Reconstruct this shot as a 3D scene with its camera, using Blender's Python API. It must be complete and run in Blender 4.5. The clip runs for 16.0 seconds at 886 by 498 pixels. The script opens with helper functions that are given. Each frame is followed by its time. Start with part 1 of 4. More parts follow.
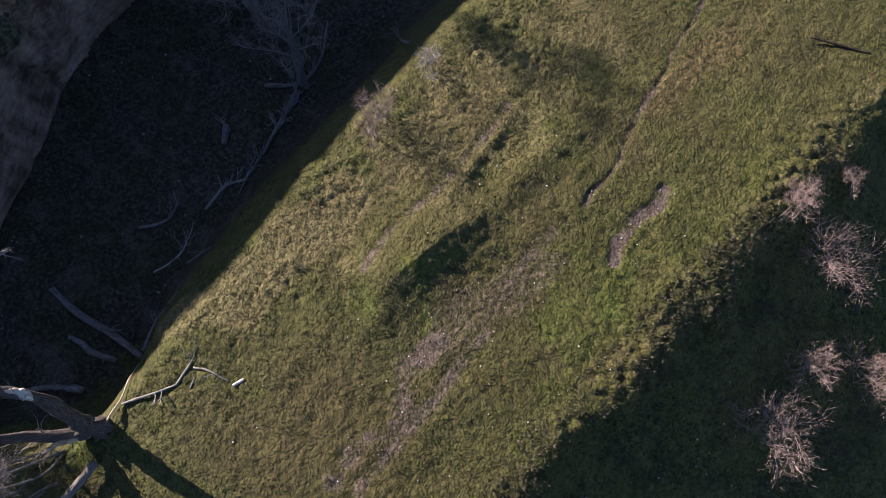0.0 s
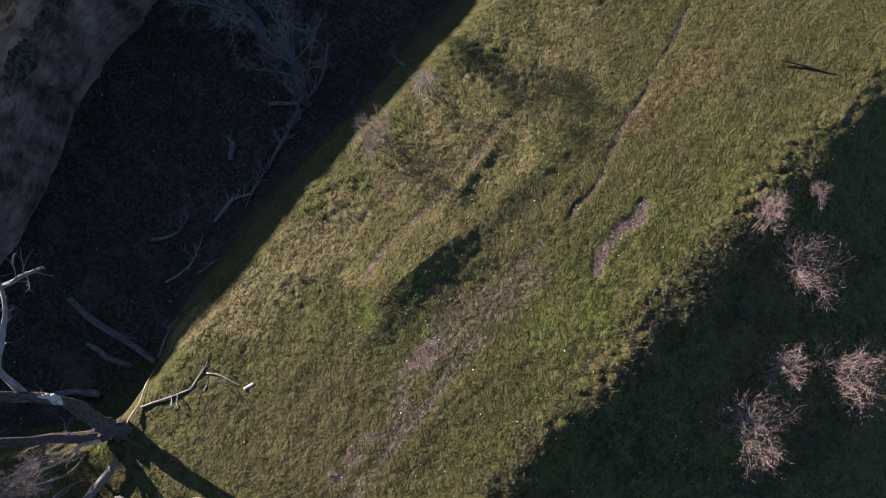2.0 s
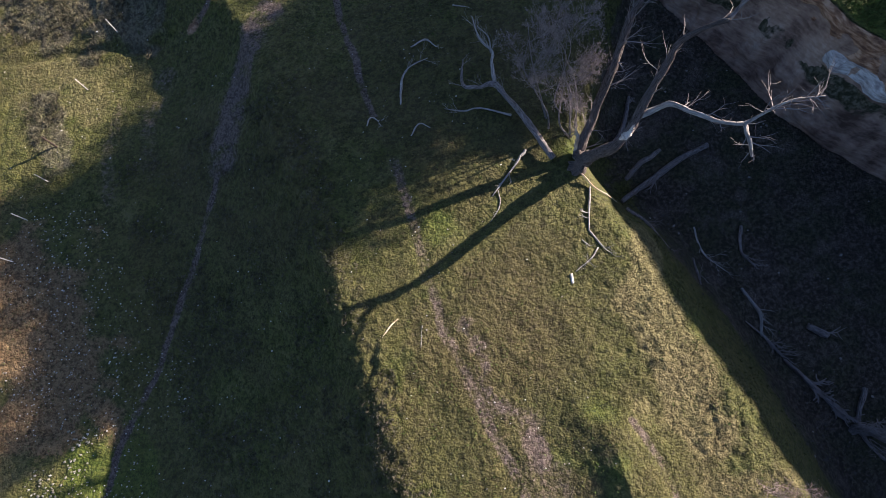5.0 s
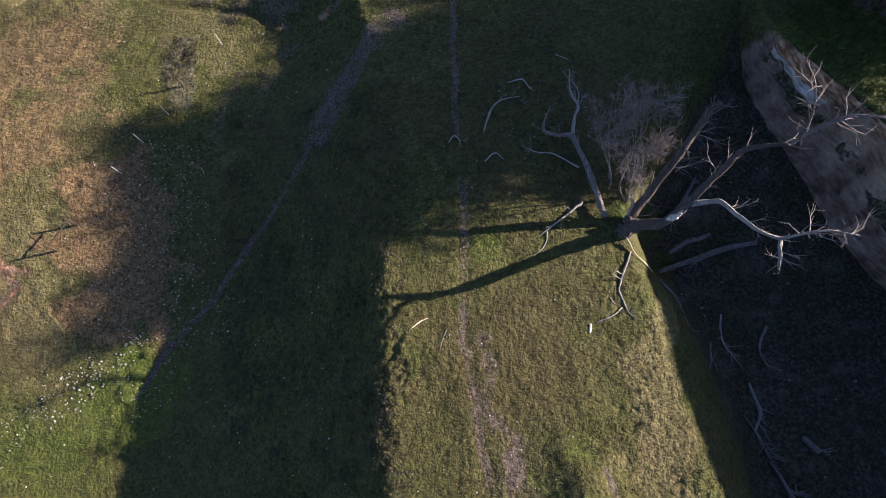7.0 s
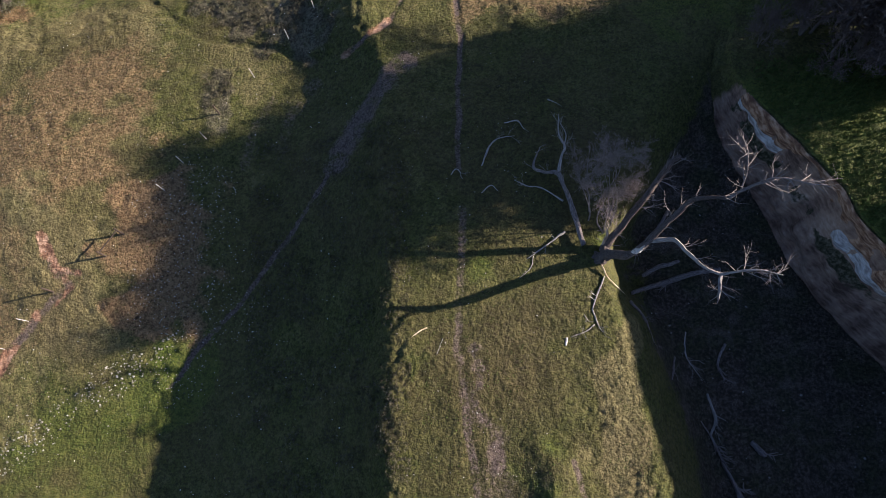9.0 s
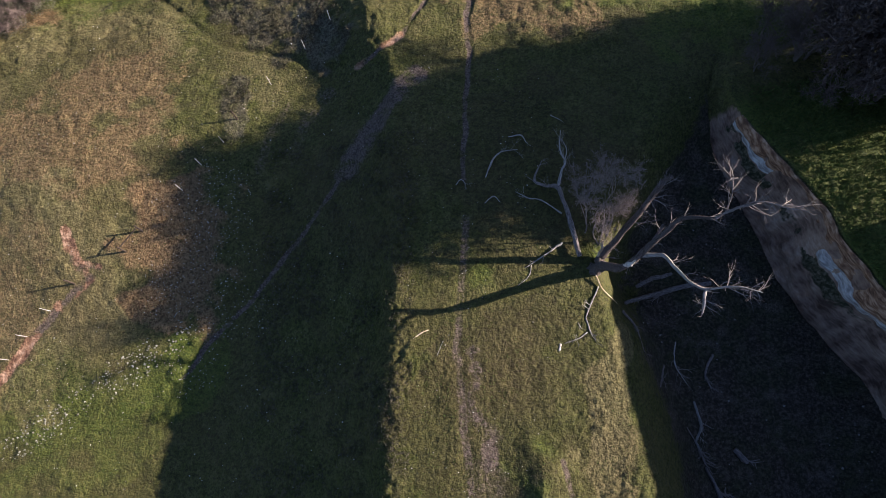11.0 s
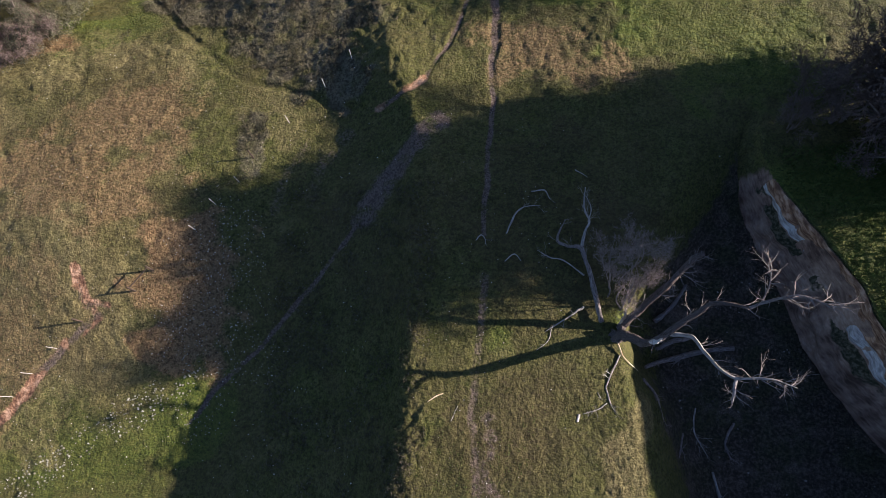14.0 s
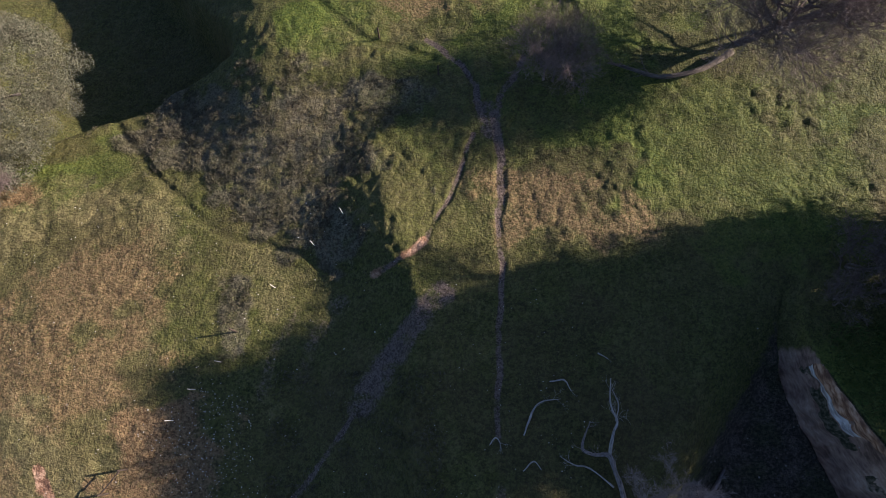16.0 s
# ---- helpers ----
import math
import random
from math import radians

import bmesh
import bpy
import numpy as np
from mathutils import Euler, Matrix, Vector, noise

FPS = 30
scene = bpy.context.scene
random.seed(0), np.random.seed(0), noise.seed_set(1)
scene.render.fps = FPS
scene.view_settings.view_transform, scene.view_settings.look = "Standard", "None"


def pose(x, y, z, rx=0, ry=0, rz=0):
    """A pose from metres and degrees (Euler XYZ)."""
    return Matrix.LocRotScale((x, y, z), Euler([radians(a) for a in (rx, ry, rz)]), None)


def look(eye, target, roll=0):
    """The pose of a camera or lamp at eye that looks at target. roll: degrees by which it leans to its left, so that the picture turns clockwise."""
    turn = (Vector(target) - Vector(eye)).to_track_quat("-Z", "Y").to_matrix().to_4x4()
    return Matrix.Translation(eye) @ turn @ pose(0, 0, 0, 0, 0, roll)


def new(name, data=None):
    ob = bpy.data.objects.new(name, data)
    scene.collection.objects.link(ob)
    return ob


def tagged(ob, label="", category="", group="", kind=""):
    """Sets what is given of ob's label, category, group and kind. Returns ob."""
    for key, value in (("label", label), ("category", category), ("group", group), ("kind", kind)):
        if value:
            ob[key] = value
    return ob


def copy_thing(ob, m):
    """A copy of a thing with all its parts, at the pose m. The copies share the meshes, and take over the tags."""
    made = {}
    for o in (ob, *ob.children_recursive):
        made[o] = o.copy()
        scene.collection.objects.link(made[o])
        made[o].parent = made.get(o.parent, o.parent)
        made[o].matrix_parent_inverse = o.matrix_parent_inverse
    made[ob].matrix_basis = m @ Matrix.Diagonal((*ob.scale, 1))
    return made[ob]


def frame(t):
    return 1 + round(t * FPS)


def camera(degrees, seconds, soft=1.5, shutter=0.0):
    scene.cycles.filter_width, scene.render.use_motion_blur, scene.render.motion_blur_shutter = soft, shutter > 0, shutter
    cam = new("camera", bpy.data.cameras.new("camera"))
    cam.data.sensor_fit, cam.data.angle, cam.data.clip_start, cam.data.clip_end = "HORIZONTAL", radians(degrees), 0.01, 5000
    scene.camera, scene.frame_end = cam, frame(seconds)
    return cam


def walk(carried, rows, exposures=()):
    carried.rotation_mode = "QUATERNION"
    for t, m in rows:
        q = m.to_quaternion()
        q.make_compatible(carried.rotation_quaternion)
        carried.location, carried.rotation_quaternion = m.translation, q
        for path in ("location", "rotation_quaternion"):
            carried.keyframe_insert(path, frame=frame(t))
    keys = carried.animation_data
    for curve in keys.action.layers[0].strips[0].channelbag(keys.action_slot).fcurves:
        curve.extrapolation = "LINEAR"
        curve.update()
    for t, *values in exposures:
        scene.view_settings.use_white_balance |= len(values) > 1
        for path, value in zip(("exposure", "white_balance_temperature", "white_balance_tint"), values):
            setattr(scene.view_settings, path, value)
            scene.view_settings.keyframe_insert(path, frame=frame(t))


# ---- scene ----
cam = camera(76.0, 16.0, soft=0.4)
PATH = [
    (0, (-1.298, 1.534, 29.212), (-0.8688, 1.1971, 27.2877), -5.95),
    (0.5, (-1.319, 1.439, 29.955), (-0.8900, 1.1020, 28.0311), -6.01),
    (1, (-1.374, 1.354, 30.552), (-0.9453, 1.0165, 28.6276), -6.01),
    (1.5, (-1.408, 1.321, 31.022), (-0.9808, 0.9823, 29.0977), -6.02),
    (2, (-1.474, 1.315, 31.340), (-1.0467, 0.9754, 29.4161), -6.01),
    (2.5, (-1.536, 1.338, 31.576), (-1.1095, 0.9982, 29.6515), -5.99),
    (3, (-1.538, 1.411, 31.695), (-1.0626, 1.1336, 29.7724), -6.64),
    (3.5, (-1.155, 1.552, 32.005), (-0.6048, 1.5312, 30.0824), -8.00),
    (4, (-0.879, 1.984, 32.287), (-0.3873, 2.2464, 30.3666), -9.17),
    (4.5, (-0.953, 2.616, 32.514), (-0.6347, 3.0924, 30.5978), -9.13),
    (5, (-1.402, 4.312, 32.673), (-1.2697, 4.8090, 30.7406), -5.03),
    (7.5, (-1.117, 3.938, 37.683), (-1.1498, 4.4837, 35.7591), -6.21),
    (8, (-0.952, 3.903, 39.371), (-0.9904, 4.4476, 37.4473), -6.28),
    (8.5, (-0.807, 3.848, 40.811), (-0.8509, 4.3918, 38.8872), -6.31),
    (9, (-0.695, 3.789, 41.920), (-0.7437, 4.3327, 39.9955), -6.30),
    (11.5, (-0.462, 3.695, 44.418), (-0.5313, 4.2364, 42.4941), -6.05),
    (12, (-0.407, 3.675, 44.547), (-0.4807, 4.2157, 42.6224), -5.96),
    (12.5, (-0.511, 3.895, 44.544), (-0.5884, 4.4349, 42.6194), -5.96),
    (13, (-0.820, 4.722, 44.473), (-0.9014, 5.2609, 42.5490), -5.86),
    (13.5, (-1.237, 6.201, 44.372), (-1.3200, 6.7397, 42.4475), -5.80),
    (14, (-1.701, 8.292, 44.237), (-1.7836, 8.8313, 42.3125), -5.76),
    (14.5, (-2.133, 10.965, 44.083), (-2.2132, 11.5041, 42.1584), -5.80),
    (15, (-2.503, 14.330, 43.905), (-2.5795, 14.8693, 41.9803), -5.85),
    (15.5, (-2.776, 18.459, 43.715), (-2.8479, 18.9993, 41.7910), -5.91),
    (16, (-3.109, 23.358, 43.209), (-3.1759, 23.8997, 41.2848), -5.92),
]
walk(cam, [(t, look(eye, target, roll)) for t, eye, target, roll in PATH], exposures=[(0.0, 1.58, 6400, 19.5), (4.0, 1.53, 6400, 19.5), (5.0, 1.92, 6400, 19.5), (7.5, 1.72, 6400, 19.5), (12.0, 1.58, 6400, 19.5), (16.0, 1.58, 6400, 19.5)])

# ---- light ----
SUN_EL, SUN_AZ = radians(21.0), radians(11.0)     # azimuth from +x towards +y
TO_SUN = Vector((math.cos(SUN_EL) * math.cos(SUN_AZ), math.cos(SUN_EL) * math.sin(SUN_AZ), math.sin(SUN_EL)))
world = bpy.data.worlds.new("world")
scene.world = world
world.use_nodes = True
wt = world.node_tree
sky = wt.nodes.new("ShaderNodeTexSky")
sky.sky_type, sky.sun_disc = "NISHITA", False
sky.ozone_density = 4.5
sky.sun_elevation, sky.sun_rotation = SUN_EL, radians(90) - SUN_AZ
wt.links.new(sky.outputs["Color"], wt.nodes["Background"].inputs["Color"])
wt.nodes["Background"].inputs["Strength"].default_value = 0.059
sun_data = bpy.data.lights.new("sun", "SUN")
sun_data.energy, sun_data.angle, sun_data.color = 4.8, radians(0.6), (1.0, 0.89, 0.73)
sun = new("sun", sun_data)
sun.matrix_world = look((0, 0, 80), Vector((0, 0, 80)) - TO_SUN)


# ---- materials ----
def material(name, build, rough=0.9):
    m = bpy.data.materials.new(name)
    m.use_nodes = True
    nt = m.node_tree
    bsdf = nt.nodes["Principled BSDF"]
    bsdf.inputs["Roughness"].default_value = rough
    bsdf.inputs["Specular IOR Level"].default_value = 0.25
    build(nt, bsdf)
    return m


def noise_node(nt, scale, detail=4.0, rough=0.6, coord=None, stretch=None):
    tc = nt.nodes.new("ShaderNodeTexCoord")
    n = nt.nodes.new("ShaderNodeTexNoise")
    n.inputs["Scale"].default_value, n.inputs["Detail"].default_value, n.inputs["Roughness"].default_value = scale, detail, rough
    out = tc.outputs["Object"]
    if stretch:
        mp = nt.nodes.new("ShaderNodeMapping")
        mp.inputs["Scale"].default_value = stretch
        nt.links.new(out, mp.inputs["Vector"])
        out = mp.outputs["Vector"]
    nt.links.new(out, n.inputs["Vector"])
    return n.outputs["Fac"]


def ramp(nt, fac, stops):
    r = nt.nodes.new("ShaderNodeValToRGB")
    el = r.color_ramp.elements
    while len(el) < len(stops):
        el.new(0.5)
    for e, (p, c) in zip(el, stops):
        e.position, e.color = p, (*c, 1)
    nt.links.new(fac, r.inputs["Fac"])
    return r.outputs["Color"]


def mix(nt, fac, a, b, mode="MIX"):
    n = nt.nodes.new("ShaderNodeMix")
    n.data_type, n.blend_type = "RGBA", mode
    for sock, v in ((n.inputs[0], fac), (n.inputs[6], a), (n.inputs[7], b)):
        if isinstance(v, bpy.types.NodeSocket):
            nt.links.new(v, sock)
        else:
            sock.default_value = v if isinstance(v, float) else (*v, 1)
    return n.outputs[2]


def attr(nt, name):
    n = nt.nodes.new("ShaderNodeAttribute")
    n.attribute_name = name
    return n.outputs["Fac"]


def bump(nt, bsdf, height, strength, dist):
    b = nt.nodes.new("ShaderNodeBump")
    b.inputs["Strength"].default_value, b.inputs["Distance"].default_value = strength, dist
    nt.links.new(height, b.inputs["Height"])
    nt.links.new(b.outputs["Normal"], bsdf.inputs["Normal"])


def ragged(nt, name, noise, lo=0.34, hi=0.66, much=1.5):
    """A ground cover's weight, with its edge broken up by a noise."""
    m = nt.nodes.new("ShaderNodeMath")
    m.operation = "MULTIPLY_ADD"
    nt.links.new(noise, m.inputs[0])
    m.inputs[1].default_value = much
    a = nt.nodes.new("ShaderNodeMath")
    a.operation = "SUBTRACT"
    nt.links.new(attr(nt, name), a.inputs[0])
    a.inputs[1].default_value = 0.5 * much
    nt.links.new(a.outputs[0], m.inputs[2])
    r = nt.nodes.new("ShaderNodeMapRange")
    r.interpolation_type = "SMOOTHSTEP"
    r.inputs["From Min"].default_value, r.inputs["From Max"].default_value = lo, hi
    nt.links.new(m.outputs[0], r.inputs["Value"])
    return r.outputs["Result"]


def weigh(nt, terms, plus=0.0):
    """The sum of some values, each times its weight."""
    out = None
    for value, much in terms:
        m = nt.nodes.new("ShaderNodeMath")
        m.operation = "MULTIPLY_ADD"
        nt.links.new(value, m.inputs[0])
        m.inputs[1].default_value = much
        if out is None:
            m.inputs[2].default_value = plus
        else:
            nt.links.new(out, m.inputs[2])
        out = m.outputs[0]
    return out


def clump_node(nt, scale):
    """Tussocks as rounded cells: how far from each one's middle, and a colour of its own."""
    v = nt.nodes.new("ShaderNodeTexVoronoi")
    v.feature = "SMOOTH_F1"
    v.inputs["Scale"].default_value, v.inputs["Smoothness"].default_value, v.inputs["Detail"].default_value = scale, 0.35, 1.0
    tc = nt.nodes.new("ShaderNodeTexCoord")
    nt.links.new(tc.outputs["Object"], v.inputs["Vector"])
    split = nt.nodes.new("ShaderNodeSeparateColor")
    nt.links.new(v.outputs["Color"], split.inputs["Color"])
    return v.outputs["Distance"], split.outputs[0], split.outputs[1]


def earths(nt):
    """Sandy earth with washed-out seams, red earth and chalk."""
    wash = noise_node(nt, 0.55, 4, 0.55, stretch=(1.0, 1.0, 0.6))
    seam = noise_node(nt, 2.2, 5, 0.6, stretch=(0.6, 0.6, 1.8))
    mass = weigh(nt, [(wash, 0.65), (seam, 0.4)], -0.02)
    earth = ramp(nt, mass, [(0.38, (0.0714, 0.0426, 0.0322)), (0.47, (0.1680, 0.1079, 0.0826)), (0.56, (0.2604, 0.1748, 0.1330)), (0.66, (0.3612, 0.2660, 0.2100))])
    rim = ramp(nt, seam, [(0.38, (0.1045, 0.0516, 0.0320)), (0.5, (0.2280, 0.1247, 0.0760)), (0.62, (0.3990, 0.2494, 0.1680))])
    chalk = ramp(nt, seam, [(0.38, (0.2, 0.18, 0.175)), (0.5, (0.34, 0.32, 0.31)), (0.62, (0.48, 0.465, 0.45))])
    return earth, rim, chalk


def build_bank(nt, bsdf):
    base, rim, chalk = earths(nt)
    mid, fine = noise_node(nt, 0.9, 4, 0.6), noise_node(nt, 3.5, 4, 0.6)
    base = mix(nt, ragged(nt, "rim", mid, 0.3, 0.6, 0.7), base, rim)
    base = mix(nt, ragged(nt, "chalk", mid, 0.3, 0.55, 0.7), base, chalk)
    weeds = ramp(nt, fine, [(0.4, (0.018, 0.02, 0.01)), (0.5, (0.045, 0.043, 0.025)), (0.62, (0.1, 0.085, 0.06))])
    base = mix(nt, ragged(nt, "ledge", mid, 0.35, 0.55, 1.1), base, weeds)
    nt.links.new(base, bsdf.inputs["Base Color"])
    bump(nt, bsdf, weigh(nt, [(fine, 0.7), (mid, 0.5)]), 0.8, 0.12)


def build_ground(nt, bsdf):
    grain, fine, mid, big = noise_node(nt, 15.0, 4, 0.7), noise_node(nt, 4.2, 4, 0.66), noise_node(nt, 0.7, 5, 0.65), noise_node(nt, 0.14, 4, 0.6)
    clump, tone, kind = clump_node(nt, 3.4)
    tuft, hue, _ = clump_node(nt, 9.5)
    sward = weigh(nt, [(fine, 0.5), (tone, 0.1), (hue, 0.16), (grain, 0.3)], -0.03)
    green = ramp(nt, sward, [(0.39, (0.0116, 0.0164, 0.0032)), (0.5, (0.0302, 0.0381, 0.0067)), (0.62, (0.0648, 0.0693, 0.0143))])
    straw = ramp(nt, sward, [(0.39, (0.0355, 0.0305, 0.0112)), (0.51, (0.0905, 0.0778, 0.0304)), (0.63, (0.1683, 0.1466, 0.0661))])
    base = mix(nt, ramp(nt, weigh(nt, [(mid, 0.75), (kind, 0.3)], -0.03), [(0.46, (0, 0, 0)), (0.74, (0.32, 0.32, 0.32))]), green, straw)
    lush = ramp(nt, sward, [(0.38, (0.0130, 0.0256, 0.0034)), (0.51, (0.0415, 0.0656, 0.0079)), (0.63, (0.0895, 0.1104, 0.0177))])
    base = mix(nt, ragged(nt, "lush", mid, 0.1, 0.9), base, lush)
    base = mix(nt, ragged(nt, "dry", mid, 0.1, 0.95), base, straw)
    red = ramp(nt, sward, [(0.38, (0.0429, 0.0252, 0.0125)), (0.51, (0.1092, 0.0652, 0.0312)), (0.63, (0.1950, 0.1319, 0.0686))])
    # short olive turf; over the shaded meadow it also paints the shade's brown hue
    turf_shade = ramp(nt, sward, [(0.38, (0.0126, 0.0134, 0.0042)), (0.51, (0.0333, 0.0344, 0.0092)), (0.63, (0.0711, 0.0672, 0.0202))])
    base = mix(nt, ragged(nt, "turf_shade", mid, 0.15, 0.95), base, turf_shade)
    base = mix(nt, ragged(nt, "red", fine, 0.15, 1.0), base, red)
    weed = ramp(nt, sward, [(0.39, (0.0202, 0.0189, 0.0116)), (0.51, (0.0507, 0.0474, 0.0296)), (0.63, (0.1152, 0.1066, 0.0713))])
    base = mix(nt, ragged(nt, "weed", mid, 0.2, 0.8), base, weed)
    base = mix(nt, ramp(nt, big, [(0.38, (0.0, 0.0, 0.0)), (0.66, (0.34, 0.34, 0.34))]), base, (0.085, 0.058, 0.03))
    dirt = ramp(nt, weigh(nt, [(grain, 0.6), (hue, 0.2), (fine, 0.25)], -0.02), [(0.39, (0.031, 0.022, 0.017)), (0.5, (0.064, 0.046, 0.038)), (0.63, (0.13, 0.1, 0.085))])
    base = mix(nt, ragged(nt, "dirt", fine, 0.12, 0.62, 1.2), base, dirt)
    litter = ramp(nt, fine, [(0.42, (0.0225, 0.0180, 0.0128)), (0.52, (0.0450, 0.0360, 0.0270)), (0.62, (0.0900, 0.0713, 0.0585))])
    mossy = ramp(nt, fine, [(0.42, (0.018, 0.02, 0.01)), (0.6, (0.05, 0.052, 0.024))])
    litter = mix(nt, ramp(nt, noise_node(nt, 0.3, 3, 0.6), [(0.42, (0, 0, 0)), (0.6, (0.85, 0.85, 0.85))]), litter, mossy)
    litter = mix(nt, ramp(nt, mid, [(0.52, (0, 0, 0)), (0.68, (0.8, 0.8, 0.8))]), litter, ramp(nt, grain, [(0.42, (0.03, 0.023, 0.018)), (0.5, (0.08, 0.063, 0.053)), (0.6, (0.19, 0.155, 0.135))]))
    base = mix(nt, ragged(nt, "creek", mid), base, litter)
    earth, rim, _ = earths(nt)
    base = mix(nt, ragged(nt, "bank", mid, 0.3, 0.6, 0.8), base, earth)
    base = mix(nt, ragged(nt, "rim", fine, 0.25, 0.7, 0.9), base, rim)
    nt.links.new(base, bsdf.inputs["Base Color"])
    bump(nt, bsdf, weigh(nt, [(clump, -0.55), (tuft, -0.35), (fine, 0.65), (grain, 0.3)]), 1.0, 0.15)
    calm = weigh(nt, [(attr(nt, "bank"), -0.75), (attr(nt, "dirt"), -0.45)], 1.0)
    nt.links.new(calm, [n for n in nt.nodes if n.bl_idname == "ShaderNodeBump"][0].inputs["Strength"])


def build_bark(dark, light, scale=6.0):
    """Bark or bare wood whose grain runs along the limb."""
    def build(nt, bsdf):
        a = nt.nodes.new("ShaderNodeAttribute")
        a.attribute_name = "grain"
        n = nt.nodes.new("ShaderNodeTexNoise")
        n.inputs["Scale"].default_value, n.inputs["Detail"].default_value, n.inputs["Roughness"].default_value = scale, 6, 0.7
        nt.links.new(a.outputs["Vector"], n.inputs["Vector"])
        grain = n.outputs["Fac"]
        patch = noise_node(nt, 1.3, 3, 0.5)
        c = ramp(nt, grain, [(0.36, dark), (0.5, tuple((p + q) / 2 for p, q in zip(dark, light))), (0.64, light)])
        c = mix(nt, ramp(nt, patch, [(0.42, (0, 0, 0)), (0.7, (0.5, 0.5, 0.5))]), c, tuple(0.6 * p + 0.4 * q for p, q in zip(dark, light)))
        nt.links.new(c, bsdf.inputs["Base Color"])
        bump(nt, bsdf, grain, 1.0, 0.12)
    return build


def build_island(stops, extra=None):
    """Colour that differs from blade to blade, or from twig to twig."""
    def build(nt, bsdf):
        g = nt.nodes.new("ShaderNodeNewGeometry")
        c = ramp(nt, g.outputs["Random Per Island"], stops)
        patch = noise_node(nt, 0.35, 3, 0.6)
        c = mix(nt, ramp(nt, patch, [(0.35, (0, 0, 0)), (0.7, (0.7, 0.7, 0.7))]), c, extra or stops[-1][1])
        nt.links.new(c, bsdf.inputs["Base Color"])
    return build


MAT_GROUND = material("ground", build_ground, 0.85)
MAT_BANK = material("bank_earth", build_bank, 0.95)
MAT_DEADWOOD = material("dead_wood", build_bark((0.032, 0.027, 0.027), (0.34, 0.295, 0.28), 24), 0.85)
MAT_DEADBARK = material("dead_bark", build_bark((0.018, 0.014, 0.014), (0.2, 0.165, 0.155), 26), 0.9)
MAT_SILVER = material("bleached_wood", build_bark((0.13, 0.115, 0.105), (0.46, 0.43, 0.405), 18), 0.8)
MAT_TORN = material("torn_wood", build_bark((0.4, 0.32, 0.26), (0.85, 0.8, 0.74), 12), 0.8)
MAT_BARK = material("bark", build_bark((0.04, 0.032, 0.026), (0.16, 0.13, 0.11)), 0.9)
MAT_RAWWOOD = material("raw_wood", build_bark((0.34, 0.2, 0.1), (0.75, 0.66, 0.54), 9), 0.8)
MAT_POST = material("post_wood", build_bark((0.022, 0.016, 0.012), (0.085, 0.06, 0.046), 14), 0.85)
MAT_STEEL = material("post_steel", build_bark((0.2, 0.18, 0.17), (0.55, 0.52, 0.5), 15), 0.6)
MAT_TWIG = material("twig", build_island([(0.0, (0.1, 0.078, 0.076)), (0.5, (0.21, 0.17, 0.162)), (1.0, (0.38, 0.32, 0.3))], (0.17, 0.125, 0.12)), 0.8)
MAT_TWIG_BROWN = material("twig_brown", build_island([(0.0, (0.075, 0.055, 0.05)), (0.5, (0.15, 0.11, 0.1)), (1.0, (0.29, 0.23, 0.2))], (0.12, 0.085, 0.075)), 0.85)
MAT_TWIG_PALE = material("twig_pale", build_island([(0.0, (0.2, 0.17, 0.17)), (0.5, (0.34, 0.3, 0.29)), (1.0, (0.55, 0.5, 0.48))], (0.3, 0.26, 0.25)), 0.8)
MAT_TWIG_DARK = material("twig_dark", build_island([(0.0, (0.055, 0.042, 0.04)), (0.6, (0.115, 0.087, 0.08)), (1.0, (0.2, 0.155, 0.135))], (0.085, 0.06, 0.055)), 0.85)
MAT_TWIG_PINK = material("twig_pink", build_island([(0.0, (0.12, 0.085, 0.08)), (0.5, (0.23, 0.165, 0.155)), (1.0, (0.38, 0.3, 0.28))], (0.2, 0.145, 0.13)), 0.8)
MAT_GRASS = material("grass_blades", build_island([(0.0, (0.018, 0.023, 0.007)), (0.4, (0.04, 0.047, 0.012)), (0.75, (0.068, 0.07, 0.02)), (1.0, (0.12, 0.11, 0.045))], (0.046, 0.05, 0.014)), 0.9)
MAT_DRYGRASS = material("dry_grass", build_island([(0.0, (0.06, 0.05, 0.022)), (0.5, (0.11, 0.094, 0.043)), (1.0, (0.19, 0.165, 0.09))], (0.09, 0.08, 0.035)), 0.9)
MAT_LUSH = material("lush_grass", build_island([(0.0, (0.0302, 0.0554, 0.0101)), (0.6, (0.063, 0.0966, 0.0185)), (1.0, (0.126, 0.147, 0.042))], (0.0504, 0.0756, 0.0151)), 0.9)
MAT_LEAF = material("oak_leaves", build_island([(0.0, (0.04, 0.044, 0.026)), (0.5, (0.075, 0.078, 0.05)), (1.0, (0.135, 0.13, 0.092))], (0.095, 0.088, 0.06)), 0.8)
MAT_STONE = material("stone", build_island([(0.0, (0.2, 0.18, 0.16)), (0.6, (0.36, 0.33, 0.3)), (1.0, (0.62, 0.6, 0.56))], (0.3, 0.27, 0.24)), 0.85)


# ---- the lie of the land ----
LATTICE = np.random.RandomState(7).rand(256, 256)


def value_noise(x, y, size, shift=0):
    u, v = np.asarray(x, float) / size + 37.3 * shift + 1000, np.asarray(y, float) / size + 11.7 * shift + 1000
    i, j = np.floor(u).astype(int), np.floor(v).astype(int)
    a, b = u - i, v - j
    a, b = a * a * (3 - 2 * a), b * b * (3 - 2 * b)
    g = lambda p, q: LATTICE[(i + p) % 256, (j + q) % 256]
    return (g(0, 0) * (1 - a) + g(1, 0) * a) * (1 - b) + (g(0, 1) * (1 - a) + g(1, 1) * a) * b - 0.5


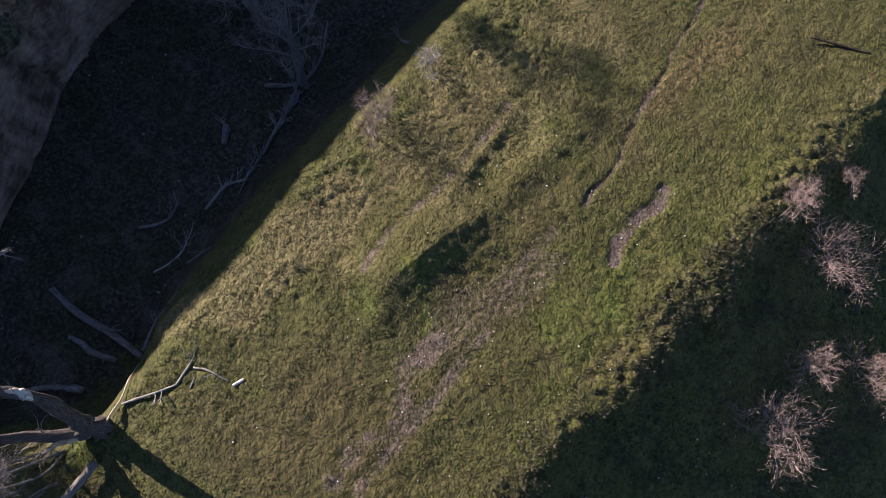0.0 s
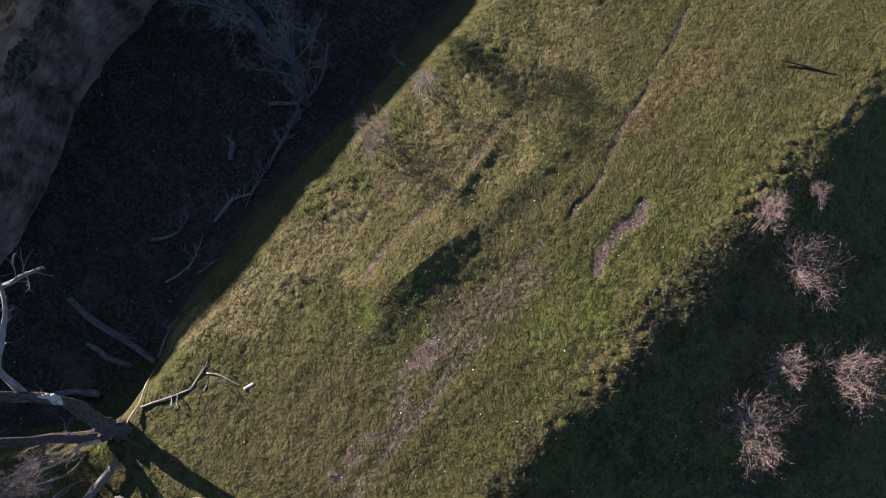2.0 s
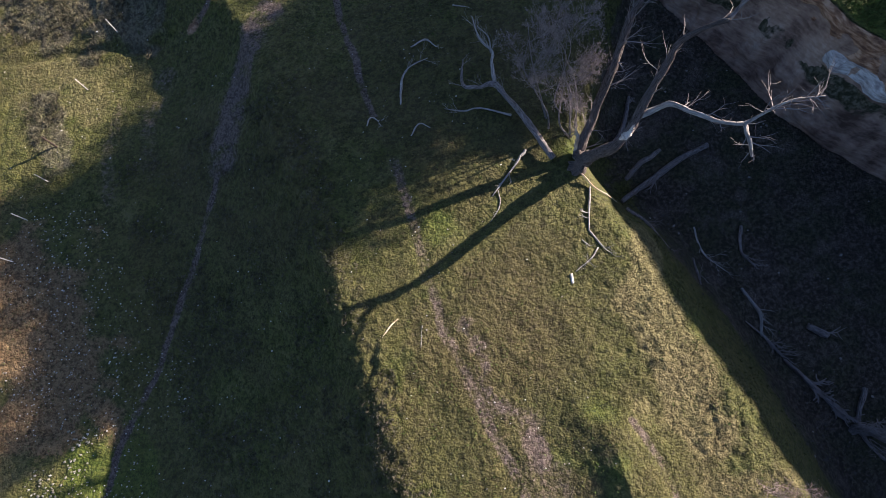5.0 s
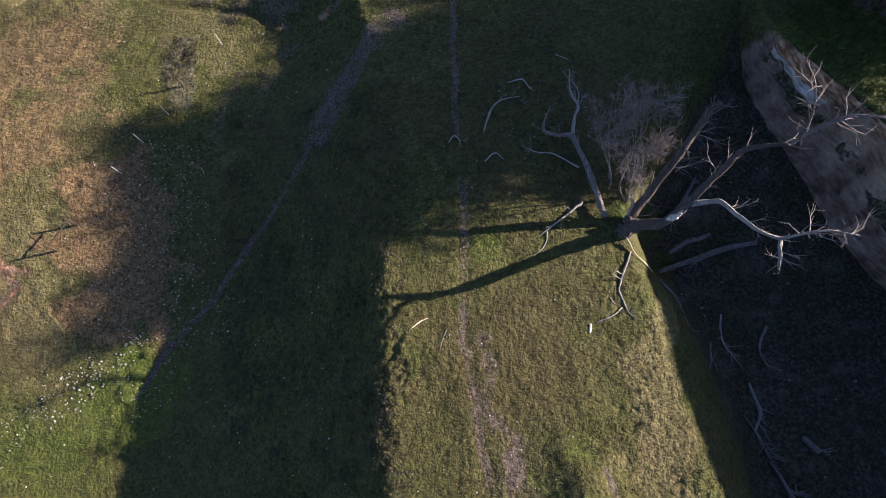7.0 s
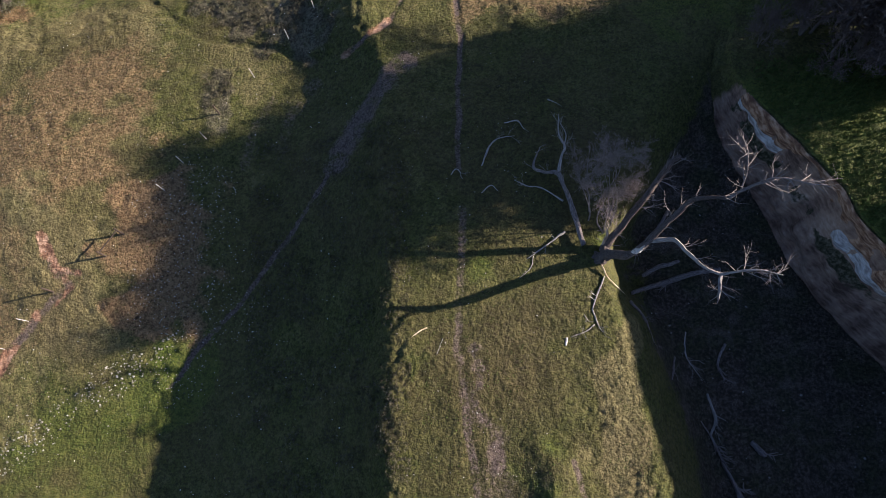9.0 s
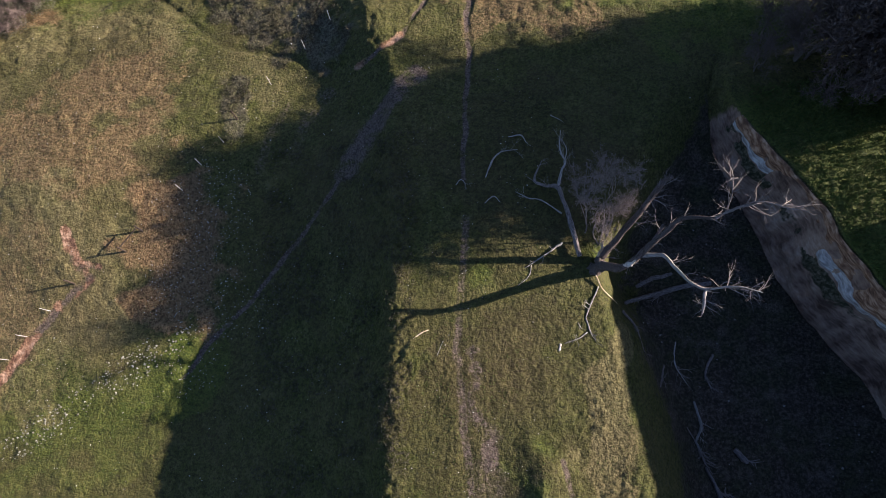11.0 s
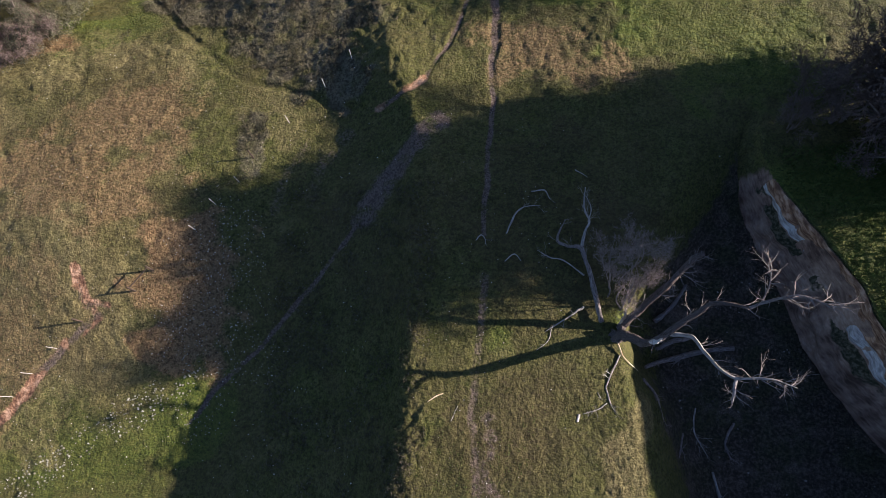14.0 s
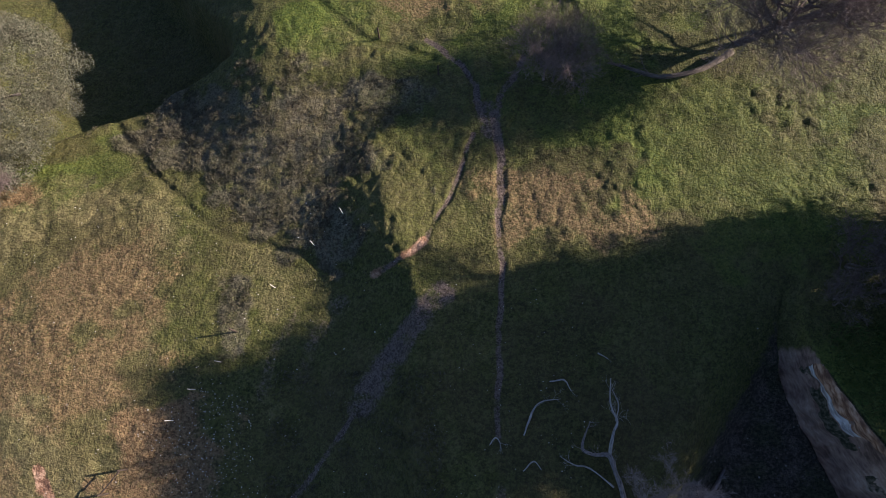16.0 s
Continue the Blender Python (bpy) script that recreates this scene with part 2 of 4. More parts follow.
def fbm(x, y, size, octaves=3, shift=0):
    return sum(value_noise(x, y, size / 2**k, shift + k) * 0.55**k for k in range(octaves))


def domes(x, y, size, shift=0):
    """Tussocks: rounded lumps of uneven height, one in each cell of a jittered grid, from 0 to 1."""
    u, v = np.asarray(x, float) / size + 500 + 7.7 * shift, np.asarray(y, float) / size + 500 + 3.1 * shift
    i, j = np.floor(u).astype(int), np.floor(v).astype(int)
    best = np.zeros(np.shape(u))
    for p in (-1, 0, 1):
        for q in (-1, 0, 1):
            a, b = (i + p) % 256, (j + q) % 256
            cx, cy = i + p + LATTICE[a, b], j + q + LATTICE[b, (a + 91) % 256]
            r = 0.45 + 0.5 * LATTICE[(a + 37) % 256, (b + 53) % 256]
            h = 0.45 + 0.55 * LATTICE[(a + 171) % 256, (b + 29) % 256]
            best = np.maximum(best, h * np.clip(1 - ((u - cx) ** 2 + (v - cy) ** 2) / (r * r), 0, 1))
    return best


def step(a, b, v):
    t = np.clip((np.asarray(v, float) - a) / (b - a), 0, 1)
    return t * t * (3 - 2 * t)


def curve(v, knots):
    """A smooth profile through a few knots."""
    k, h = zip(*knots)
    return sum(np.interp(np.asarray(v, float) + d, k, h) for d in (-1.4, -0.7, 0, 0.7, 1.4)) / 5


def foot_of_bank(y):
    return curve(y, [(-60, 40), (-30, 38), (-8, 36.6), (0, 35.0), (4.2, 33.5), (8.2, 30.9), (10.7, 28.8), (14, 26.5), (19.3, 24.3), (23.2, 22.3), (27, 20.9), (31, 20.5), (40, 24)])


def bank_line(x, y):
    """Metres behind the foot of the bank, gullied and uneven."""
    return (x - foot_of_bank(y)) * 2.0 + 1.1 * fbm(x, y, 4.5, 3, 12) + 0.4 * fbm(x, y, 1.6, 2, 17)


BANK_RUN = [-0.2, 0.1, 0.45, 0.8, 1.15, 1.3, 1.55, 1.95]
BANK_RISE = [-0.03, 0.0, 0.25, 0.54, 0.6, 0.78, 0.97, 1.0]


def terrace_level(x, y):
    return curve(y, [(-60, 3), (-25, 2.6), (0, 2.6), (8, 2.35), (14, 2.15), (21.5, 1.75), (26, 1.45), (32, 0.75), (36, 0.3), (41, -0.25), (50, -0.7), (65, -1.6), (90, -2)]) + 0.05 * np.clip(x - 2, 0, 40) * step(28, 40, y)


def ground(x, y, rough=True):
    x, y = np.asarray(x, float), np.asarray(y, float)
    terrace = terrace_level(x, y)
    # the lower field to the west, with the ravine in its north
    field = -5.15 + 3.15 * step(3, 27, y) + 1.2 * np.exp(-((x + 37) / 8) ** 2 - ((y - 21) / 7) ** 2)
    field = field - 0.8 * step(28, 40, y) - 3.6 * step(38, 53, y) * step(-20, -37, x) + 1.6 * step(40, 52, y) * step(-30, -18, x)
    lip = -(x + 19.4) * 0.72 - (y - 52.3) * 0.69 + 0.8 * fbm(x, y, 4, 2, 16)
    field = field - 5.4 * step(0.2, 3.2, lip) * step(47.2, 50.6, y - 0.5 * (x + 41) + 0.8 * fbm(x, y, 3, 2, 18)) * step(30, 12, lip)
    brow = curve(y, [(-60, -4.2), (-20, -4.6), (12, -4.9), (17, -5.2), (24, -6.0), (30, -6.0), (36, -7.5), (42, -9), (60, -12)]) + 0.5 * fbm(x, y, 5, 2, 3) + 0.55 * fbm(x, y, 1.5, 3, 4)
    width = curve(y, [(-60, 24), (-10, 23), (0, 20), (8, 17), (16, 13), (24, 9), (31, 8), (37, 14), (44, 18), (70, 24)])
    u = np.clip((brow - x) / width, 0, 1)
    drop = 1 - (1 - u) ** 1.7
    drop = np.where(u < 0.13, drop * u / 0.13, drop)
    z = terrace + (field - terrace) * drop
    # the mounds
    z = z + 0.85 * np.exp(-((x + 10.0) / np.where(x < -10.0, 2.4, 2.7)) ** 2 - ((y - 38.7) / 2.8) ** 2)
    along = (y + 2.2) / 3.2
    crest = 4.95 + 0.06 * (y + 2.2) - 0.035 * (y + 2.2) ** 2 + 0.25 * fbm(x, y, 2.2, 2, 6)
    west = np.clip((crest - x) / 3.1, 0, 1)
    z = z + 0.74 * np.exp(-along**4) * np.where(x < crest, (1 - west) ** 2, np.exp(-((x - crest) / 2.5) ** 2))
    bench = 6.6 - 0.19 * (y + 7) + 0.2 * fbm(x, y, 1.6, 2, 8)
    z = z + 0.11 * step(-12.5, -10, y) * step(-3.4, -5.5, y) * np.where(x < bench, np.exp(-((x - bench) / 0.35) ** 2), np.exp(-((x - bench) / 2.5) ** 2))
    z = z + 0.13 * np.exp(-((x - 4.2) / 0.6) ** 2 - ((y - 1.5) / 0.7) ** 2)
    z = z - 0.04 * track(*wobbled(x, y), PATHS[6][0], 0.5) - 0.03 * track(*wobbled(x, y), PATHS[5][0], 0.24)
    z = z + 0.3 * np.exp(-((x - 4.6) / 0.8) ** 2) * np.exp(-((y + 9) / 3.5) ** 2)
    # the creek to the east and its steep far bank
    edge = curve(y, [(-60, 16), (-12, 13.2), (0, 11.4), (8, 10.2), (12, 9.4), (14, 9.1), (17, 9.0), (20, 10.6), (27, 14.5), (33, 18), (45, 30)]) + 0.6 * fbm(x, y, 6, 2, 9)
    floor = curve(y, [(-60, -4.6), (8, -4.2), (18, -3.4), (27, -1.9), (34, 0.4), (40, 0.6)]) + 0.35 * fbm(x, y, 3.5, 3, 5)
    v = np.clip((x - edge) / (7.5 - 3.2 * np.exp(-(((y - 14.5) / 4.5) ** 2))), 0, 1)
    z = z + (floor - z) * (v * v * (3 - 2 * v)) * step(37, 30, y)
    d = bank_line(x, y)
    rim = curve(y, [(-60, 5.6), (0, 5.6), (12, 5.1), (20, 4.4), (25, 3.2), (28, 2.0), (33, 1.4), (40, 1.2)])
    # an unseen hill, added back from the bank, its crest set to shade the creek
    hx, hy = x - 10.0, y - 1.94
    back = (hx - foot_of_bank(hy)) * 0.85
    hill = step(20.5, 16.0, hy) * (2.02 + curve(hy, [(-80, 10.8), (-20, 10.3), (-6, 10.35), (4, 10.6), (9, 9.7), (14, 8.5), (18, 8.0), (30, 7)]))
    top = rim + 0.07 * np.clip(d - 3, 0, 12) + hill * step(1.6, 9.0, back)
    face = np.interp(d - 0.3, BANK_RUN, BANK_RISE)
    z = np.where(d > 0, z + (top - z) * face * step(42, 30, y), z)
    z = np.where((y > 30) & (d > 0), np.maximum(z, terrace), z)
    # paths are worn a little into the ground
    tread = worn(x, y)
    z = z - 0.06 * tread
    for pts, w in GULLIES:
        z = z - 0.09 * near_line(*wobbled(x, y), pts, w * 1.2)
    # far off the land rolls
    far = np.hypot(x, y - 15)
    z = z + step(90, 400, far) * (14 * fbm(x, y, 220, 2, 20) + 3)
    if rough:
        near = step(160, 90, far)
        calm = 1 - 0.85 * np.clip(tread, 0, 1)
        face = step(-0.1, 0.1, d) * step(2.0, 1.7, d) * step(30, 27, y)
        lie = np.clip(0.8 + 1.4 * fbm(x, y, 3.0, 2, 35), 0.3, 1.5)
        coarse = 0.55 + 0.6 * step(7.0, 9.5, x) * step(14, 8, y) + 1.3 * step(2.0, 0.4, np.abs(x - brow + 0.5)) + 0.45 * step(-6, -8, x) * step(24, 12, y) + 0.9 * weedy(x, y) + 0.5 * step(1.8, 2.3, d) * step(30, 26, y) * step(46, 40, x)
        wild = np.maximum(step(30, 40, y), step(-18, -26, x))
        relief = 0.1 * coarse * lie * domes(x, y, 0.55, 33) + 0.04 * (1 - wild) * (0.35 + 0.65 * coarse) * domes(x, y, 0.27, 41) * np.clip(0.9 + 1.2 * fbm(x, y, 1.7, 2, 37), 0.2, 1.6) + 0.09 * weedy(x, y) * domes(x, y, 0.9, 44)
        relief = relief * (1 - 0.2 * wild) + wild * (0.15 * domes(x, y, 0.95, 46) * np.clip(0.8 + 1.6 * fbm(x, y, 4.0, 2, 47), 0.1, 1.5) + 0.28 * step(34, 42, y) * fbm(x, y, 4.5, 3, 48))
        relief = relief + 0.12 * fbm(x, y, 2.4, 2, 30) + 0.06 * fbm(x, y, 0.8, 2, 31)
        # faint ruts run along the terrace
        relief = relief + 0.006 * step(-4, -2, x) * step(8, 6, x) * np.sin(9.0 * (x + 0.05 * y) + 3 * fbm(x, y, 3.0, 2, 36)) * step(14, 10, y)
        z = z + near * relief * calm * (1 - 0.85 * face)
    return z


def weedy(x, y):
    """Where tall dead weeds stand."""
    return np.maximum.reduce([0.85 * patch(x, y, -29, 47.5, 10, 5, 106), 0.85 * patch(x, y, -18, 44.5, 9, 9, 107), patch(x, y, -14.5, 38.5, 4, 4, 108), 0.8 * patch(x, y, -21.3, 29.5, 1.9, 5, 109), 0.8 * patch(x, y, -10, 49.5, 5, 2.5, 99)])


def wobbled(x, y):
    return x + 0.35 * fbm(x, y, 2.0, 2, 40), y + 0.35 * fbm(x, y, 2.0, 2, 44)


def near_line(x, y, pts, width):
    """How much of a track that runs along a line lies at each place: 1 in its middle, 0 outside."""
    out = np.zeros(np.shape(x))
    ends = np.array(pts)
    lo, hi = ends.min(0) - width - 0.5, ends.max(0) + width + 0.5
    near = (x > lo[0]) & (x < hi[0]) & (y > lo[1]) & (y < hi[1])
    if near.any():
        out[near] = track(x[near], y[near], pts, width)
    return out


def track(x, y, pts, width):
    best = np.full(np.shape(x), 1e9)
    for (ax, ay), (bx, by) in zip(pts, pts[1:]):
        lx, ly = bx - ax, by - ay
        s = np.clip(((x - ax) * lx + (y - ay) * ly) / (lx * lx + ly * ly), 0, 1)
        best = np.minimum(best, np.hypot(x - ax - s * lx, y - ay - s * ly))
    return step(width, width * 0.35, best)


PATHS = [
    ([(-0.3, 21.5), (-0.4, 22.8), (-0.3, 26.4), (-0.1, 31.1), (-0.1, 35.2), (-0.1, 39.5)], 0.27, 0.9),
    ([(-0.2, 48.6), (0.4, 50.0), (1.35, 52.1), (2.2, 53.6)], 0.34, 0.8), ([(-1.2, 47.0), (-2.0, 49.2), (-2.1, 50.8), (-3.3, 52.6), (-4.8, 54.0), (-6.5, 55.5)], 0.34, 0.8),
    ([(-2.4, 45.9), (-3.5, 41.9), (-4.4, 39.4), (-6.1, 36.2), (-8.3, 34.2), (-10.2, 33.4)], 0.25, 0.75),
    ([(-0.3, 18), (-0.3, 14.1), (-0.6, 10.5), (-0.67, 7.7), (-0.46, 4.7), (-0.2, 2.0), (0.2, -0.8), (0.7, -2.8), (1.3, -5.0), (1.4, -7.4)], 0.38, 0.45),
    ([(5.2, -24.5), (4.75, -22.8), (4.25, -20.8), (3.75, -18.8), (3.1, -16.7), (2.6, -14.8), (2.0, -12.8), (1.55, -11.0), (1.35, -9.5)], 0.15, 0.55),
    ([(-0.85, -13.2), (-1.15, -12.2), (-0.85, -11.1), (-0.9, -10.2), (-0.95, -9.3), (-1.45, -8.6)], 0.34, 1.0),
    ([(7.8, -10.9), (7.4, -8.0), (7.0, -5.25), (7.0, -3.0), (6.9, -1.7), (6.5, 0.4)], 0.26, 0.55),
    ([(-24.2, 6.0), (-21.7, 9.3), (-19.3, 12.1), (-16.3, 15.6), (-13.0, 20.0), (-10.3, 23.6), (-9.0, 26.0)], 0.26, 0.8),
    ([(-10.6, 23.4), (-9.0, 26.0), (-7.4, 28.2), (-6.0, 30.2), (-4.6, 31.8)], 1.25, 0.7),
    ([(-33.0, 14.2), (-36.1, 11.2), (-38.1, 9.0), (-39.5, 6.4), (-41.5, 4.0)], 0.42, 0.6), ([(-35.0, 18.0), (-34.4, 15.5), (-33.1, 14.1)], 0.5, 0.5),
    ([(-16.6, 30.0), (-17.8, 27.5), (-18.6, 24.0)], 0.6, 0.3), ([(-12.8, 31.4), (-14.8, 28.6), (-15.8, 25.0)], 0.8, 0.36),
    ([(-0.1, 38.5), (-0.1, 41.0), (-0.05, 44.1), (-0.5, 46.4), (-0.7, 48.0)], 0.42, 0.95), ([(-0.9, 46.2), (-1.0, 48.2)], 1.1, 0.55),
    ([(-32.2, 15.1), (-34.0, 15.2)], 0.3, 0.5),
]
COBBLES = [(-40.2, -1.8), (-37.5, 0.3), (-33.1, 3.4), (-30.2, 5.8), (-27.0, 8.1), (-24.9, 9.9)]
GULLIES = [([(-10.6, 33.6), (-13.5, 34.0), (-16.2, 35.3), (-19.8, 36.5), (-23.8, 37.1), (-26.7, 39.4), (-31.4, 43.5), (-34.0, 46.4), (-38.0, 50.4)], 0.45),
           ([(-6.0, 53.4), (-9.4, 54.6), (-12.5, 55.6), (-16.5, 59.4), (-19.5, 63.0)], 0.5)]


def worn(x, y):
    x, y = wobbled(x, y)
    out = np.zeros(np.shape(x))
    for pts, w, much in PATHS:
        out = np.maximum(out, much * near_line(x, y, pts, w * 1.7))
    for pts, w in GULLIES:
        out = np.maximum(out, 0.9 * near_line(x, y, pts, w * 1.2))
    return out


def patch(x, y, cx, cy, rx, ry, shift):
    out = np.zeros(np.shape(x))
    near = (np.abs(x - cx) < 1.6 * rx) & (np.abs(y - cy) < 1.6 * ry)
    if near.any():
        u, v = x[near], y[near]
        out[near] = step(1.05, 0.6, np.hypot((u - cx) / rx, (v - cy) / ry) + 0.9 * fbm(u, v, 2.5, 3, shift))
    return out


def cover(x, y):
    """What grows or lies on the ground: weights from 0 to 1."""
    dirt = np.zeros(np.shape(x))
    wx, wy = wobbled(x, y)
    for pts, w, much in PATHS:
        dirt = np.maximum(dirt, much * near_line(wx, wy, pts, w * 1.25))
    speck = step(-0.25, 0.2, fbm(x, y, 0.8, 3, 50))
    dirt = dirt * np.clip(0.78 + 0.9 * fbm(x, y, 1.1, 3, 49), 0.15, 1)
    dirt = np.maximum(dirt, 0.6 * patch(x, y, 1.5, 0.9, 1.5, 2.4, 51))
    dirt = np.maximum(dirt, 0.42 * speck * patch(x, y, 0.4, 4.0, 0.7, 5.0, 52))
    dirt = np.maximum(dirt, 0.3 * patch(x, y, 0.9, -4.0, 1.5, 4.5, 53))
    red = np.maximum.reduce([0.2 * patch(x, y, -0.2, 6, 1.0, 9, 46), 0.22 * patch(x, y, 0.9, -3.5, 1.6, 5, 47), 0.45 * patch(x, y, 2.6, -19.5, 1.2, 5.5, 54), 0.65 * patch(x, y, -37, 27, 10, 6, 55), 0.9 * patch(x, y, -26.0, 17, 5, 9, 56), 0.9 * patch(x, y, -44, 40.5, 3.5, 1.6, 48), 0.6 * patch(x, y, -8, 61, 7, 3, 45), 0.65 * patch(x, y, -33, 33.5, 9, 5, 57), 0.5 * patch(x, y, -42, 12, 8, 8, 58), 0.6 * patch(x, y, 4, 39, 8, 3.5, 59)])
    lush = np.maximum.reduce([0.5 * patch(x, y, 0.5, -2, 5, 16, 85), 0.75 * patch(x, y, 15, 45, 15, 9, 60), 0.7 * patch(x, y, 22, 39, 8, 6, 61), 0.8 * patch(x, y, 5, 57, 12, 5, 136), 0.8 * patch(x, y, -24, 6, 4, 5, 62), 0.6 * patch(x, y, -32, 3, 11, 7, 63), 0.9 * patch(x, y, -40, 42, 6, 3, 64), 0.9 * patch(x, y, -16, 57, 8, 4, 65), 0.6 * patch(x, y, -7, 54, 5, 2.5, 134), 0.7 * patch(x, y, -36, 44, 3, 4, 135), 0.45 * patch(x, y, 11.5, 0, 2, 8, 66), 0.7 * patch(x, y, 9.8, 15.6, 1.6, 1.2, 67), 0.9 * patch(x, y, 30, 21, 5, 4, 68), 0.2 * patch(x, y, 5, 30, 14, 6, 69), 0.4 * patch(x, y, 3, 47, 16, 5, 70)])
    # on the west field the straw also paints in the sunward slope's extra brightness
    dry = np.maximum.reduce([0.8 * step(-24, -31, x) * step(46, 38, y) * step(1, 11, y), 0.6 * patch(x, y, -40, 10, 9, 10, 86), 0.5 * patch(x, y, -36, 34, 10, 8, 87), 0.75 * patch(x, y, 10.3, 4, 2.0, 9, 71), 0.3 * patch(x, y, -4.6, 4, 1.0, 12, 72), 0.35 * patch(x, y, -5, -15, 1.2, 14, 73), 0.6 * patch(x, y, -34, 22, 7, 9, 74), 0.7 * patch(x, y, -18, 46, 8, 6, 75), 0.3 * patch(x, y, -12, 56, 9, 4, 76), 0.5 * patch(x, y, 9, -12, 4, 10, 77), 0.5 * patch(x, y, -20, 34, 5, 4, 78)])
    edge = curve(y, [(-60, 16), (-12, 13.2), (0, 11.4), (8, 10.2), (12, 9.4), (14, 9.1), (17, 9.0), (20, 10.6), (27, 14.5), (33, 18), (45, 30)])
    d = bank_line(x, y)
    creek = step(2.5, 6.0, x - edge + 1.5 * fbm(x, y, 3, 2, 80)) * step(0.4, -0.2, d) * step(36, 30, y)
    bank = step(0.05, 0.25, d) * step(2.1, 1.7, d) * step(29.5, 26.5, y)
    weed = weedy(x, y)
    # the turf patch round (4, 23) puts the grove's shade tone into the colour
    return dict(weed=0.72 * weed, turf_shade=np.maximum.reduce([0.95 * patch(x, y, 0.3, 4.5, 6, 10.5, 130), 0.6 * patch(x, y, 1.0, -10, 4, 9, 131), 0.85 * patch(x, y, 4, 23, 9, 9, 132), 0.6 * patch(x, y, -12, 20, 8, 10, 139), 0.8 * patch(x, y, 4, 41, 9, 5, 138), 0.7 * patch(x, y, -36, 32, 11, 9, 133), 0.6 * patch(x, y, -30, 22, 7, 7, 137)]), dirt=np.clip(dirt, 0, 1), red=red, lush=np.maximum(lush, 0.85 * step(1.8, 2.3, d) * step(31, 27, y)) * (1 - 0.6 * red), dry=dry, creek=creek, bank=bank, rim=0.8 * np.clip(0.75 + 1.6 * fbm(x, y, 1.2, 2, 84), 0, 1) * np.maximum.reduce([near_line(wx, wy, PATHS[10][0], 0.8), near_line(wx, wy, PATHS[11][0], 0.9), near_line(wx, wy, PATHS[16][0], 0.6), 0.8 * near_line(wx, wy, PATHS[3][0][3:], 0.55)]))


def spread(lo, hi, pitch, far, grow=1.22):
    mid = list(np.arange(lo, hi + pitch / 2, pitch))
    a, b, s = [], [], pitch
    while not b or b[-1] < far:
        s *= grow
        a.insert(0, (a[0] if a else lo) - s)
        b.append((b[-1] if b else hi) + s)
    return np.array(a + mid + b)


def mesh_object(name, verts, faces, mat, smooth=False):
    me = bpy.data.meshes.new(name)
    me.from_pydata(np.asarray(verts).tolist() if not isinstance(verts, list) else verts, [], np.asarray(faces).tolist() if not isinstance(faces, list) else faces)
    me.materials.append(mat)
    if smooth:
        me.polygons.foreach_set("use_smooth", np.ones(len(me.polygons), bool))
    me.update()
    return new(name, me)


gx, gy = spread(-54, 46, 0.23, 2600), spread(-34, 70, 0.25, 2600)
gx = np.concatenate([gx[gx < -20], np.arange(-20, -7, 0.15), np.arange(-7, 13, 0.095), gx[(gx >= 13) & (gx < 20)], np.arange(20, 33, 0.11), gx[gx >= 33]])
gy = np.concatenate([gy[gy < -24], np.arange(-24, 18, 0.09), np.arange(18, 56, 0.15), gy[gy >= 56]])
GX, GY = np.meshgrid(gx, gy, indexing="ij")
GZ = ground(GX, GY)
idx = np.arange(GX.size).reshape(GX.shape)
quads = np.stack([idx[:-1, :-1], idx[1:, :-1], idx[1:, 1:], idx[:-1, 1:]], -1).reshape(-1, 4)
land = mesh_object("ground", np.stack([GX, GY, GZ], -1).reshape(-1, 3), quads, MAT_GROUND, True)
for key, w in cover(GX, GY).items():
    land.data.attributes.new(key, "FLOAT", "POINT").data.foreach_set("value", w.ravel().astype(np.float32))
tagged(land, "winter pasture of short green and straw-coloured grass with worn paths, a terrace, a creek cut and a bare earth bank", "ground", kind="structure")


